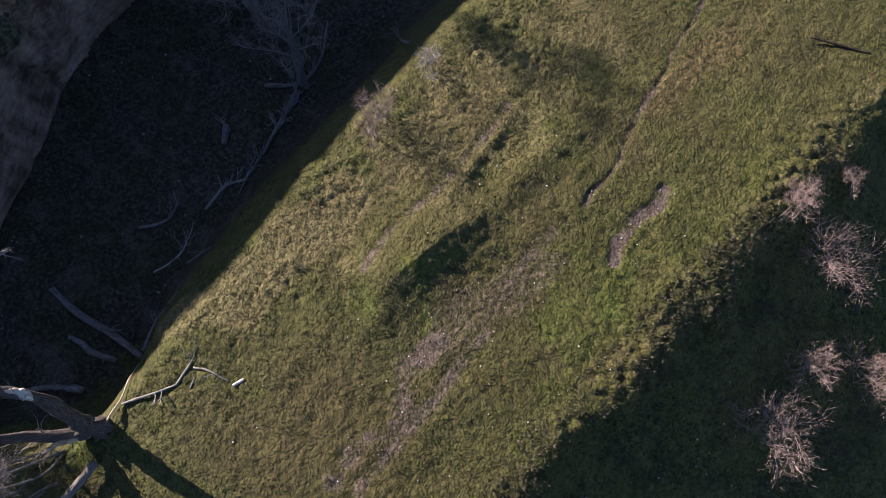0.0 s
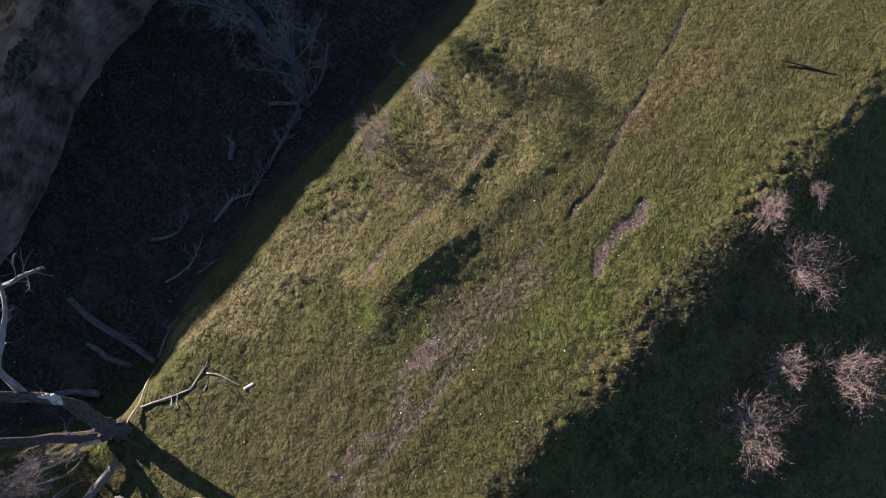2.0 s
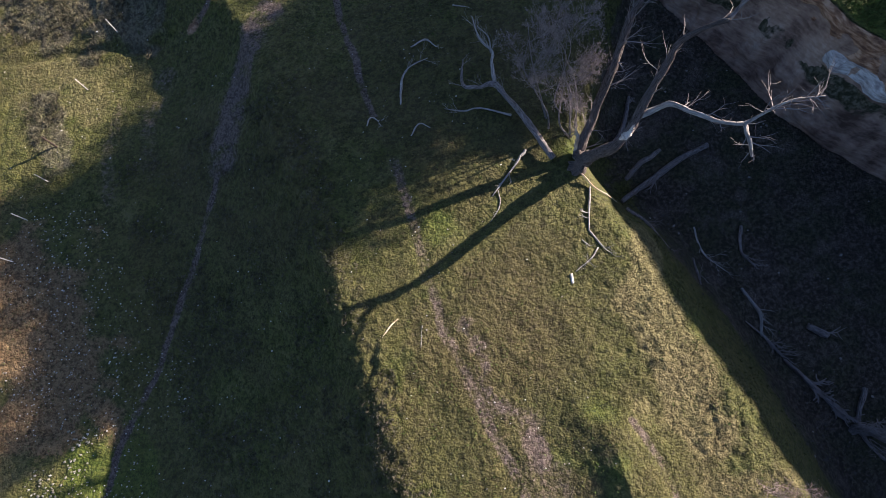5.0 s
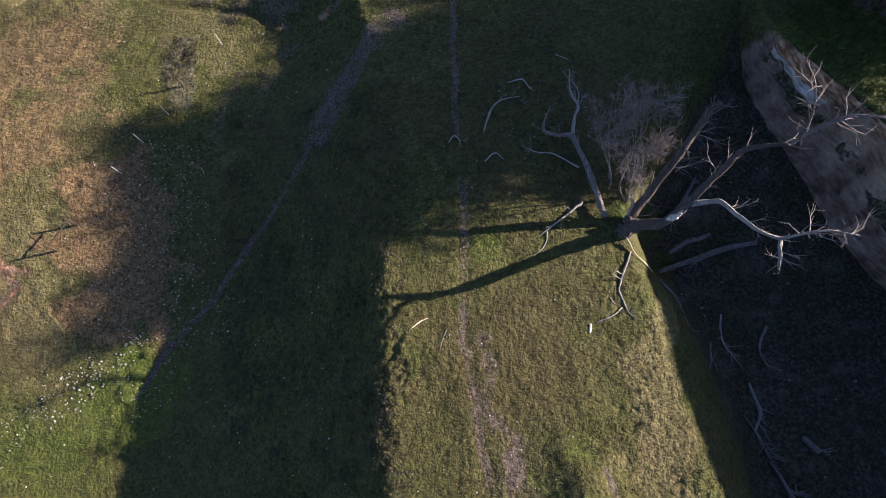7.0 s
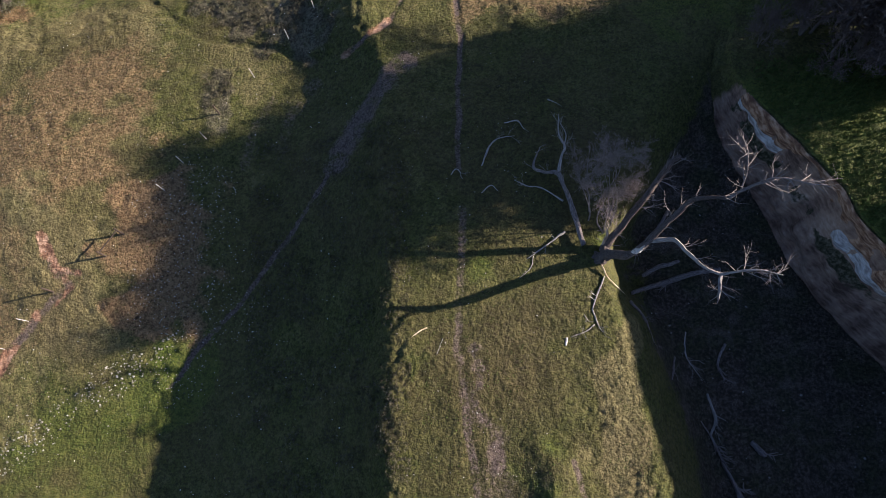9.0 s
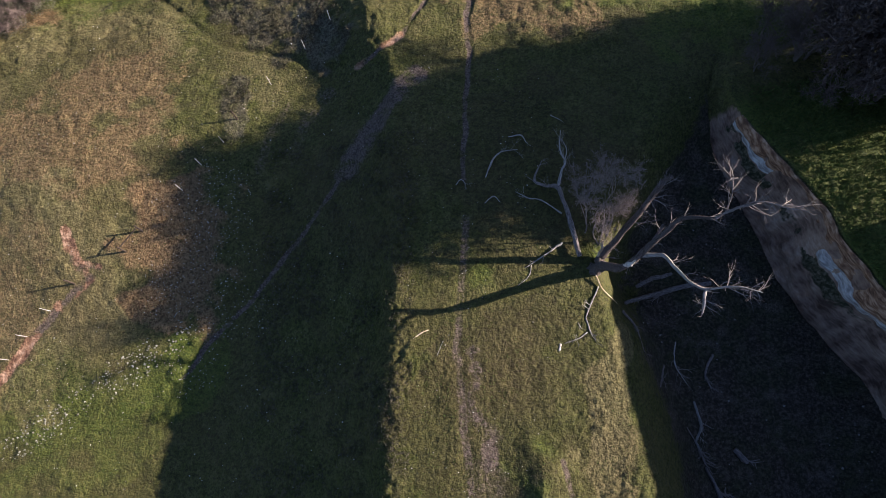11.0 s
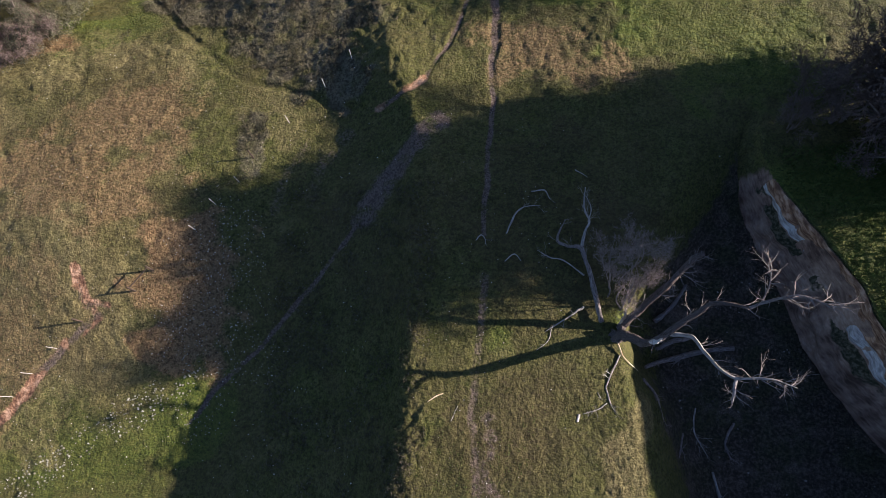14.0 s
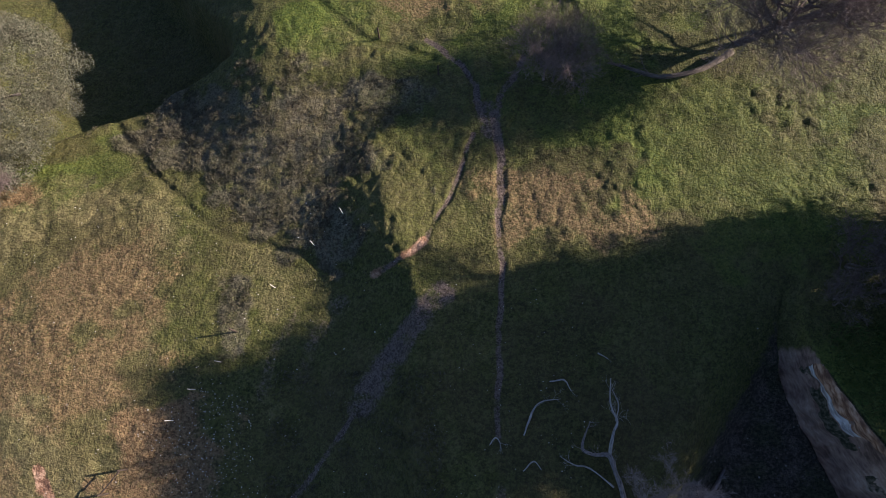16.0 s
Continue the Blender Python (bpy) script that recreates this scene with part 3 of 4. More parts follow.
def bank_face():
    """The bare cut bank along the creek: a sheet from the creek bed up over the lip, a hand in front of the ground's own slope."""
    v = np.arange(-30, 28.2, 0.13)
    t = np.linspace(0, len(BANK_RUN) - 1, 57)
    run, rise = (np.interp(t, np.arange(len(BANK_RUN)), k) for k in (BANK_RUN, BANK_RISE))
    Y, D = np.meshgrid(v, run, indexing="ij")
    H = np.repeat(rise[None], len(v), 0)
    X = foot_of_bank(Y)
    for _ in range(12):
        X = X + 0.4 * (D - bank_line(X, Y))
    at = lambda d: np.repeat(ground(X[:, d : d + 1], Y[:, d : d + 1], False), len(run), 1)
    bed, lip = at(0), ground(X[:, -1:] + 0.5, Y[:, -1:], False)
    lip = np.repeat(lip, len(run), 1)
    Z = bed - 0.2 + (lip + 0.15 - bed) * H
    out = 0.9 * fbm(Y, Z * 0.7, 2.6, 2, 120) + 0.35 * fbm(Y, Z, 0.9, 2, 121) + 0.25 * fbm(Y * 2.4, Z * 0.4, 1.3, 2, 122)
    X = X - 0.12 - out * step(0.02, 0.15, H) * step(1.0, 0.85, H) * step(28, 25, Y) + 0.5 * step(25.5, 28, Y)
    n, m = X.shape
    idx = np.arange(n * m).reshape(n, m)
    f = np.stack([idx[:-1, :-1], idx[1:, :-1], idx[1:, 1:], idx[:-1, 1:]], -1).reshape(-1, 4)
    ob = mesh_object("creek_bank", np.stack([X, Y, Z], -1).reshape(-1, 3), f, MAT_BANK, True)
    h = H + 0.1 * fbm(Y, H, 4.0, 2, 123)
    bands = dict(rim=step(0.72, 0.8, h), chalk=0.95 * step(0.64, 0.67, h) * step(0.79, 0.74, h) * np.clip(0.75 + 1.2 * fbm(Y, Y * 0, 5.0, 2, 124), 0, 1),
                 ledge=np.maximum(0.85 * step(0.44, 0.52, h) * step(0.66, 0.62, h), step(0.99, 1.0, H)) * np.clip(0.8 + 1.3 * fbm(Y, H, 4.0, 2, 125), 0, 1))
    for key, w in bands.items():
        ob.data.attributes.new(key, "FLOAT", "POINT").data.foreach_set("value", w.ravel().astype(np.float32))
    return tagged(ob, "bare sandy cut bank with a chalk seam and reddish earth below the lip", "bank", kind="structure")


bank_face()


def gz(x, y):
    return float(ground(np.array([x]), np.array([y]))[0])


# ---- builders ----
def part(name, ob_or_arrays, mat, parent, label="", smooth=True):
    verts, faces, *grain = ob_or_arrays
    ob = mesh_object(name, verts, faces, mat, smooth)
    if grain:
        ob.data.attributes.new("grain", "FLOAT_VECTOR", "POINT").data.foreach_set("vector", np.asarray(grain[0], np.float32).ravel())
    ob.parent = parent
    return tagged(ob, label)


def thing(name, place, label, category, group="", kind=""):
    ob = new(name)
    ob.empty_display_size = 0.3
    ob.location = place
    return tagged(ob, label, category, group, kind)


def prisms(segs, sides=3):
    """Thin tapered rods, one for each row of x0 y0 z0 x1 y1 z1 r0 r1."""
    s = np.asarray(segs, float).reshape(-1, 8)
    p, q = s[:, :3], s[:, 3:6]
    d = q - p
    d /= np.linalg.norm(d, axis=1, keepdims=True) + 1e-9
    up = np.where(np.abs(d[:, 2:]) > 0.9, [[1.0, 0, 0]], [[0, 0, 1.0]])
    a = np.cross(d, up)
    a /= np.linalg.norm(a, axis=1, keepdims=True) + 1e-9
    b = np.cross(d, a)
    ang = np.arange(sides) * 2 * math.pi / sides
    ring = a[:, None] * np.cos(ang)[None, :, None] + b[:, None] * np.sin(ang)[None, :, None]
    v = np.concatenate([p[:, None] + ring * s[:, 6, None, None], q[:, None] + ring * s[:, 7, None, None]], 1)
    n, k = len(s), np.arange(sides)
    f = np.stack([k, (k + 1) % sides, sides + (k + 1) % sides, sides + k], -1)
    return v.reshape(-1, 3), (f[None] + (np.arange(n) * 2 * sides)[:, None, None]).reshape(-1, 4)


def twiggery(segs, fine, least):
    """Rods for the stouter twigs and flat slivers for the finest ones, in one mesh."""
    s = np.asarray(segs, float)
    thin = s[:, 6] <= fine
    v, f = prisms(s[~thin])
    p, q = s[thin, :3], s[thin, 3:6]
    r = np.random.RandomState(len(s))
    side = np.cross(q - p, r.normal(0, 1, p.shape))
    side *= least / (np.linalg.norm(side, axis=1, keepdims=True) + 1e-9)
    w = np.stack([p - side * 1.35, p + side * 1.35, q], 1).reshape(-1, 3)
    g = np.arange(len(p))[:, None] * 3 + np.arange(3) + len(v)
    return np.vstack([v, w]), f.tolist() + g.tolist()


def tube(pts, radii, sides=9, lumps=0.0, seed=0, rings=5, furrow=0.0):
    """A limb with an uneven outline, closed at both ends, through a few points."""
    rng = np.random.RandomState(seed)
    pts, radii = np.asarray(pts, float), np.asarray(radii, float)
    t = np.linspace(0, len(pts) - 1, max(5, int((len(pts) - 1) * rings) + 1))
    i = np.clip(t.astype(int), 0, len(pts) - 2)
    f = (t - i)[:, None]
    pad = np.vstack([2 * pts[0] - pts[1], pts, 2 * pts[-1] - pts[-2]])
    p0, p1, p2, p3 = pad[i], pad[i + 1], pad[i + 2], pad[i + 3]
    c = 0.5 * (2 * p1 + (p2 - p0) * f + (2 * p0 - 5 * p1 + 4 * p2 - p3) * f**2 + (3 * p1 - p0 - 3 * p2 + p3) * f**3)
    knot = np.linspace(0, len(t) - 1, max(4, len(t) // 3))
    sway = lambda: np.interp(np.arange(len(t)), knot, rng.rand(len(knot)) - 0.5)
    r = np.interp(t, np.arange(len(pts)), radii) * (1 + lumps * sway())
    c = c + np.stack([sway(), sway(), sway()], 1) * (lumps * (1.3 * r + 0.12))[:, None] * np.clip(np.arange(len(t)) / 3, 0, 1)[:, None]
    d = np.gradient(c, axis=0)
    d /= np.linalg.norm(d, axis=1, keepdims=True)
    ref = np.array([0.31, 0.17, 0.94]) if abs(d[0][2]) < 0.8 else np.array([0.9, 0.3, 0.1])
    a = np.cross(d, ref)
    a /= np.linalg.norm(a, axis=1, keepdims=True)
    b = np.cross(d, a)
    ang = np.arange(sides) * 2 * math.pi / sides
    groove = 1 + lumps * 0.7 * (rng.rand(sides) - 0.5)
    ring = (a[:, None] * np.cos(ang)[None, :, None] + b[:, None] * np.sin(ang)[None, :, None]) * groove[None, :, None] * (1 + lumps * 0.5 * (rng.rand(len(t), sides, 1) - 0.5))
    if furrow:
        knots = rng.rand(len(pts) * 2 + 1, sides)
        at = np.linspace(0, len(t) - 1, len(knots))
        ridge = np.stack([np.interp(np.arange(len(t)), at, knots[:, k]) for k in range(sides)], 1)
        ring = ring * (1 + furrow * (ridge - 0.5))[:, :, None]
    v = (c[:, None] + ring * r[:, None, None]).reshape(-1, 3).tolist()
    faces = []
    for s in range(len(t) - 1):
        for k in range(sides):
            faces.append([s * sides + k, s * sides + (k + 1) % sides, (s + 1) * sides + (k + 1) % sides, (s + 1) * sides + k])
    n = len(v)
    v += [(c[0] - d[0] * r[0] * 0.3).tolist(), (c[-1] + d[-1] * r[-1] * 0.5).tolist()]
    for k in range(sides):
        faces.append([(k + 1) % sides, k, n])
        faces.append([(len(t) - 1) * sides + k, (len(t) - 1) * sides + (k + 1) % sides, n + 1])
    run = np.append(0, np.cumsum(np.linalg.norm(np.diff(c, axis=0), axis=1)))
    fat = max(float(np.mean(r)), 0.05)
    grain = [(fat * math.cos(q), fat * math.sin(q), 0.14 * s + seed) for s in run for q in ang] + [(0, 0, seed), (0, 0, 0.14 * run[-1] + seed)]
    return v, faces, grain


def sprays(rng, start, way, length, radius, depth, segs, droop=0.0, fork=(2, 4), wild=0.55, keep=0.62):
    """Twigs that fork from a limb: rows for prisms()."""
    n = 3 if depth else 2
    p, d, r = np.array(start, float), np.array(way, float), radius
    d /= np.linalg.norm(d) + 1e-9
    for k in range(n):
        d = d + rng.normal(0, 0.2, 3) + [0, 0, 0.09 - droop]
        d /= np.linalg.norm(d)
        q, r2 = p + d * length / n, max(radius * (1 - 0.6 * (k + 1) / n), 0.004)
        segs.append([*p, *q, r, r2])
        p, r = q, r2
        if depth:
            for _ in range(rng.randint(*fork) if k else 1):
                side = d + rng.normal(0, wild, 3)
                sprays(rng, p, side, length * keep * rng.uniform(0.7, 1.15), max(r * 0.75, 0.005), depth - 1, segs, droop, fork, wild, keep)


def bare_tree(name, place, height, width, seed, label, limbs=7, depth=3, trunk_r=0.3, mats=(None, None), lean=(0, 0), stems=1, category="tree", group="", twig_r=0.02, low=0.25, sprigs=2, spray=0.17):
    """A leafless tree: a trunk or several stems, limbs, and a crown of forking twigs."""
    rng = np.random.RandomState(seed)
    ob = thing(name, place, label, category, group)
    bark, twig = mats[0] or MAT_BARK, mats[1] or MAT_TWIG
    segs = []
    for s in range(stems):
        out = rng.uniform(0, 2 * math.pi)
        sway = 0.0 if stems == 1 else width * 0.28
        tip = np.array([lean[0] + sway * math.cos(out), lean[1] + sway * math.sin(out), height * rng.uniform(0.7, 0.86)])
        base = np.array([0.12 * stems * math.cos(out), 0.12 * stems * math.sin(out), -0.25]) if stems > 1 else np.array([0, 0, -0.3])
        pts = [base + (tip - base) * f + np.append(rng.normal(0, 0.03 * height, 2), 0) * (0 < f < 1) for f in (0, 0.25, 0.5, 0.75, 1)]
        rad = trunk_r / math.sqrt(stems)
        part("trunk" if stems == 1 else "stem", tube(pts, [rad * f for f in (1.25, 0.85, 0.65, 0.42, 0.16)], 8 if stems == 1 else 6, 0.25, seed + s), bark, ob)
        for k in range(max(3, limbs // stems)):
            f = rng.uniform(low, 1.0)
            i = min(int(f * 4), 3)
            at = pts[i] + (pts[i + 1] - pts[i]) * (f * 4 - i)
            turn = k * 2.4 + rng.uniform(-0.5, 0.5)
            reach = width * 0.5 * rng.uniform(0.65, 1.05) * (1.1 - 0.45 * f)
            rise = rng.uniform(0.25, 0.9) * reach + 0.1 * height * (1 - f)
            end = at + [reach * math.cos(turn), reach * math.sin(turn), rise]
            mid = at + (end - at) * 0.5 + rng.normal(0, 0.05 * reach, 3)
            lr = rad * (0.42 - 0.2 * f)
            part("limb", tube([at, mid, end], [lr, lr * 0.65, lr * 0.3], 5, 0.15, seed + 31 * k), bark, ob)
            for g in (0.3, 0.5, 0.7, 0.85, 1.0):
                at2 = at + (mid - at) * min(1, g * 2) if g < 0.5 else mid + (end - mid) * (g * 2 - 1)
                for _ in range(sprigs):
                    way = (end - at) / np.linalg.norm(end - at) + rng.normal(0, 0.7, 3) + [0, 0, 0.25]
                    sprays(rng, at2, way, width * spray * rng.uniform(0.7, 1.2), max(lr * 0.3, twig_r), depth - 1, segs)
    fine = max(0.006, twig_r * 0.62)
    part("crown", twiggery(segs, fine, max(fine, twig_r * 0.5)), twig, ob, smooth=False)
    return ob


def rough_log(name, pts, radii, mat, label, twigs=0, seed=0, category="log", group="", sink=0.3, lift=True, twig_len=0.8):
    """A fallen trunk or branch that lies along the ground, or between two heights."""
    pts = [(p[0], p[1], gz(p[0], p[1]) + r * (1 - sink) + (p[2] if len(p) > 2 else 0.0)) if lift else p for p, r in zip(pts, radii)]
    o = Vector(pts[0])
    ob = thing(name, o, label, category, group)
    rel = [tuple(Vector(p) - o) for p in pts]
    part("stem", tube(rel, radii, 12, 0.4, seed, 7, 0.4), mat, ob)
    if twigs:
        rng = np.random.RandomState(seed + 5)
        segs = []
        for _ in range(twigs):
            f = rng.uniform(0.35, 1.0) * (len(rel) - 1)
            i = min(int(f), len(rel) - 2)
            at = np.array(rel[i]) + (np.array(rel[i + 1]) - np.array(rel[i])) * (f - i)
            way = np.array(rel[i + 1]) - np.array(rel[i]) + rng.normal(0, 0.8, 3)
            way[2] = abs(way[2]) * 0.5
            sprays(rng, at, way, twig_len * rng.uniform(0.6, 1.3), max(radii[-1] * 0.6, 0.012), 1, segs)
        tagged(part("twig_spray", prisms(segs), mat, ob, smooth=False), kind="stuff")
    return ob


# ---- the dead tree at the edge of the terrace ----
TREE = Vector((9.55, 14.0, gz(9.55, 14.0)))
dead = thing("dead_tree", TREE, "huge grey dead tree with broken forked limbs at the creek edge", "tree")


def dead_limb(name, pts, radii, mat, seed, label="", twigs=0, twig_len=1.0, sides=20):
    rel = [tuple(Vector(p) - TREE) for p in pts]
    ob = part(name, tube(rel, [0.72 * r for r in radii], sides, 0.3, seed, 9, 0.42), mat, dead, label, smooth=True)
    if twigs:
        rng, segs = np.random.RandomState(seed + 77), []
        for _ in range(twigs):
            f = rng.uniform(0.2, 1.0) * (len(rel) - 1)
            i = min(int(f), len(rel) - 2)
            at = np.array(rel[i]) + (np.array(rel[i + 1]) - np.array(rel[i])) * (f - i)
            way = np.array(rel[i + 1]) - np.array(rel[i])
            way = way / np.linalg.norm(way) * 0.9 + rng.normal(0, 0.7, 3)
            sprays(rng, at, way, twig_len * rng.uniform(0.35, 1.3), 0.03, 1, segs, 0.06, (1, 3))
        tagged(part("twig_spray", prisms(segs), MAT_DEADWOOD, ob, smooth=False), kind="stuff")
    return ob


b = TREE
dead_limb("trunk", [(b.x, b.y, b.z - 0.5), (b.x + 0.05, b.y, b.z + 0.7), (b.x + 0.25, b.y + 0.05, b.z + 1.8)], [0.8, 0.5, 0.3], MAT_DEADBARK, 1, "deeply furrowed grey trunk base", sides=26)
dead_limb("broken_limb", [(b.x + 0.15, b.y + 0.4, b.z + 0.8), (9.95, 14.85, 2.5), (10.99, 16.01, 4.8), (11.88, 17.1, 7.2), (12.65, 18.18, 9.0), (13.13, 18.46, 9.6)], [0.42, 0.38, 0.33, 0.28, 0.25, 0.2], MAT_DEADBARK, 2, "broken-off limb with a blunt end", 24, 1.2)
dead_limb("main_limb", [(b.x + 0.2, b.y - 0.05, b.z + 1.0), (9.91, 13.74, 4.4), (10.33, 13.1, 6.7), (11.4, 13.81, 8.6), (12.29, 14.67, 10.2), (12.89, 15.05, 11.3), (14.14, 14.58, 12.6)], [0.48, 0.41, 0.34, 0.27, 0.2, 0.17, 0.13], MAT_DEADBARK, 3, "thick grey forked limb", 10, 1.2)
dead_limb("upper_limb", [(14.14, 14.58, 12.6), (15.01, 14.89, 13.4), (16.2, 15.09, 14.0), (17.47, 14.49, 14.6)], [0.12, 0.09, 0.06, 0.03], MAT_DEADWOOD, 4, "", 22, 1.2)
dead_limb("upper_limb", [(14.66, 14.86, 12.95), (14.71, 15.7, 13.8), (14.57, 16.41, 14.5)], [0.08, 0.06, 0.03], MAT_DEADWOOD, 41, "", 10, 1.0)
dead_limb("side_limb", [(11.23, 13.6, 8.0), (12.26, 13.34, 8.9), (12.75, 12.46, 9.5), (13.38, 11.4, 10.0), (14.16, 10.84, 10.3)], [0.19, 0.155, 0.135, 0.12, 0.11], MAT_SILVER, 5, "bleached silvery limb", 12, 0.9)
dead_limb("side_limb", [(14.16, 10.84, 10.3), (15.58, 10.85, 11.2), (16.76, 10.42, 11.7)], [0.1, 0.07, 0.03], MAT_SILVER, 6, "", 16, 1.1)
dead_limb("stub", [(14.16, 10.84, 10.3), (14.03, 10.09, 10.2), (13.97, 9.47, 9.9)], [0.13, 0.12, 0.06], MAT_SILVER, 7, "torn pale stub of a limb", 6, 0.9)
dead_limb("torn_wood", [(10.32, 13.15, 7.1), (10.5, 13.1, 7.4), (10.75, 13.2, 7.65), (10.95, 13.35, 7.95)], [0.06, 0.26, 0.2, 0.05], MAT_TORN, 8, "pale torn scar of bare wood", sides=9)
dead_limb("bark_flap", [(9.75, 14.7, 2.0), (10.0, 15.3, 3.0), (9.9, 15.9, 3.6)], [0.26, 0.2, 0.08], MAT_RAWWOOD, 9, "torn strip of reddish bark", 10, 0.6)

# ---- fallen wood round it ----
rough_log("fallen_limb", [(8.4, 15.0, 0.15), (7.95, 17.0, 0.4), (7.7, 18.6, 0.5), (7.2, 20.0, 0.6), (6.86, 20.6, 0.65), (5.96, 20.6, 0.8), (5.15, 21.0, 0.9), (5.42, 22.0, 0.9), (5.8, 22.8, 0.9)], [0.2, 0.19, 0.17, 0.15, 0.14, 0.11, 0.09, 0.065, 0.035], MAT_DEADWOOD, "large forked grey limb fallen on the grass", 7, 11, "fallen limb", twig_len=0.7)
rough_log("fallen_limb", [(7.0, 20.4, 0.6), (7.39, 22.1, 0.6), (7.67, 22.9, 0.6), (7.3, 24.1, 0.7), (7.47, 25.7, 0.6)], [0.12, 0.09, 0.075, 0.055, 0.025], MAT_SILVER, "crooked grey branch fallen beside the forked limb", 9, 12, "fallen limb", twig_len=0.9)
rough_log("fallen_branch", [(7.62, 22.8, 0.5), (7.85, 23.9, 0.6), (7.5, 24.9, 0.6)], [0.05, 0.04, 0.02], MAT_SILVER, "thin crooked branch beside the forked limb", 4, 29, "branch", twig_len=0.6)
rough_log("fallen_branch", [(7.3, 18.55, 0.1), (5.76, 19.7), (4.8, 19.9), (3.74, 20.4)], [0.06, 0.05, 0.04, 0.02], MAT_SILVER, "thin grey branch lying in the grass", 5, 13, "branch", twig_len=0.6)
rough_log("fallen_branch", [(7.2, 16.1, 0.2), (6.79, 15.8, 0.15), (5.68, 15.0, 0.1), (4.39, 14.1)], [0.08, 0.075, 0.055, 0.025], MAT_SILVER, "thin crooked branch in the tree's shadow", 3, 14, "branch", twig_len=0.7)
rough_log("fallen_branch", [(4.8, 14.3, 0.05), (4.55, 13.4), (3.74, 12.7)], [0.035, 0.03, 0.015], MAT_SILVER, "thin dark twig in the tree's shadow", 2, 30, "branch", twig_len=0.4)
rough_log("broken_branch", [(9.75, 12.7, 0.1), (9.25, 11.6, 0.08), (8.7, 10.3)], [0.05, 0.07, 0.045], MAT_SILVER, "bleached broken branch lying on the lit grass", 2, 15, "branch")
rough_log("broken_branch", [(8.7, 10.3), (8.95, 9.35, 0.05), (9.25, 8.75)], [0.055, 0.04, 0.02], MAT_SILVER, "thin bleached forked branch on the grass", 5, 16, "branch", twig_len=0.5)
rough_log("broken_branch", [(8.73, 9.25), (7.9, 8.7, 0.05), (7.05, 8.45)], [0.045, 0.04, 0.025], MAT_SILVER, "thin bleached branch on the grass", 5, 17, "branch", twig_len=0.5)
rough_log("broken_branch", [(8.1, 10.0), (8.35, 9.5)], [0.03, 0.02], MAT_SILVER, "short dry twig on the grass", 3, 31, "branch", twig_len=0.4)
rough_log("wood_chunk", [(6.75, 8.4), (6.6, 7.85)], [0.075, 0.06], MAT_TORN, "short white chunk of split wood", 0, 18, "wood")
rough_log("bark_strip", [(9.5, 13.6, 0.25), (9.93, 12.7, 0.2), (10.7, 12.1, 0.15), (11.6, 11.8)], [0.04, 0.045, 0.04, 0.02], MAT_RAWWOOD, "long pale strip of torn bark at the trunk's foot", 0, 19, "bark")
rough_log("stick", [(-2.9, 9.3), (-3.4, 9.05, 0.03), (-4.0, 8.6)], [0.028, 0.036, 0.024], MAT_RAWWOOD, "pale straight stick lying in the grass", 0, 20, "stick")
rough_log("stick", [(-1.8, 8.5), (-2.25, 7.4)], [0.03, 0.02], MAT_SILVER, "thin pale stick lying in the grass", 0, 21, "stick")
rough_log("fallen_branch", [(1.37, 21.7), (1.8, 22.8), (2.0, 23.35), (2.72, 24.0), (3.98, 24.2)], [0.05, 0.08, 0.075, 0.05, 0.02], MAT_SILVER, "bent grey branch on the shaded grass", 4, 22, "branch", twig_len=0.6)
rough_log("fallen_branch", [(1.27, 19.4), (2.03, 20.0), (2.52, 19.5)], [0.035, 0.045, 0.025], MAT_SILVER, "small bent grey branch on the shaded grass", 0, 23, "branch")
rough_log("fallen_branch", [(3.28, 25.4), (4.3, 25.5), (4.77, 24.8)], [0.035, 0.05, 0.035], MAT_SILVER, "small bent grey branch on the shaded grass", 1, 24, "branch", twig_len=0.5)
rough_log("fallen_branch", [(6.84, 27.5), (7.53, 27.15)], [0.045, 0.03], MAT_SILVER, "short grey branch on the shaded grass", 1, 25, "branch", twig_len=0.5)
rough_log("fallen_branch", [(-1.0, 21.0), (-0.6, 21.5), (-0.2, 21.1)], [0.03, 0.04, 0.02], MAT_SILVER, "small twiggy branch beside the path's end", 4, 26, "branch", twig_len=0.5)
rough_log("fallen_log", [(-0.6, -25.1, 0.1), (-2.0, -25.9), (-3.4, -26.6)], [0.04, 0.06, 0.06], MAT_POST, "dark straight log lying on the pasture", 0, 27, "log", twig_len=1.0)

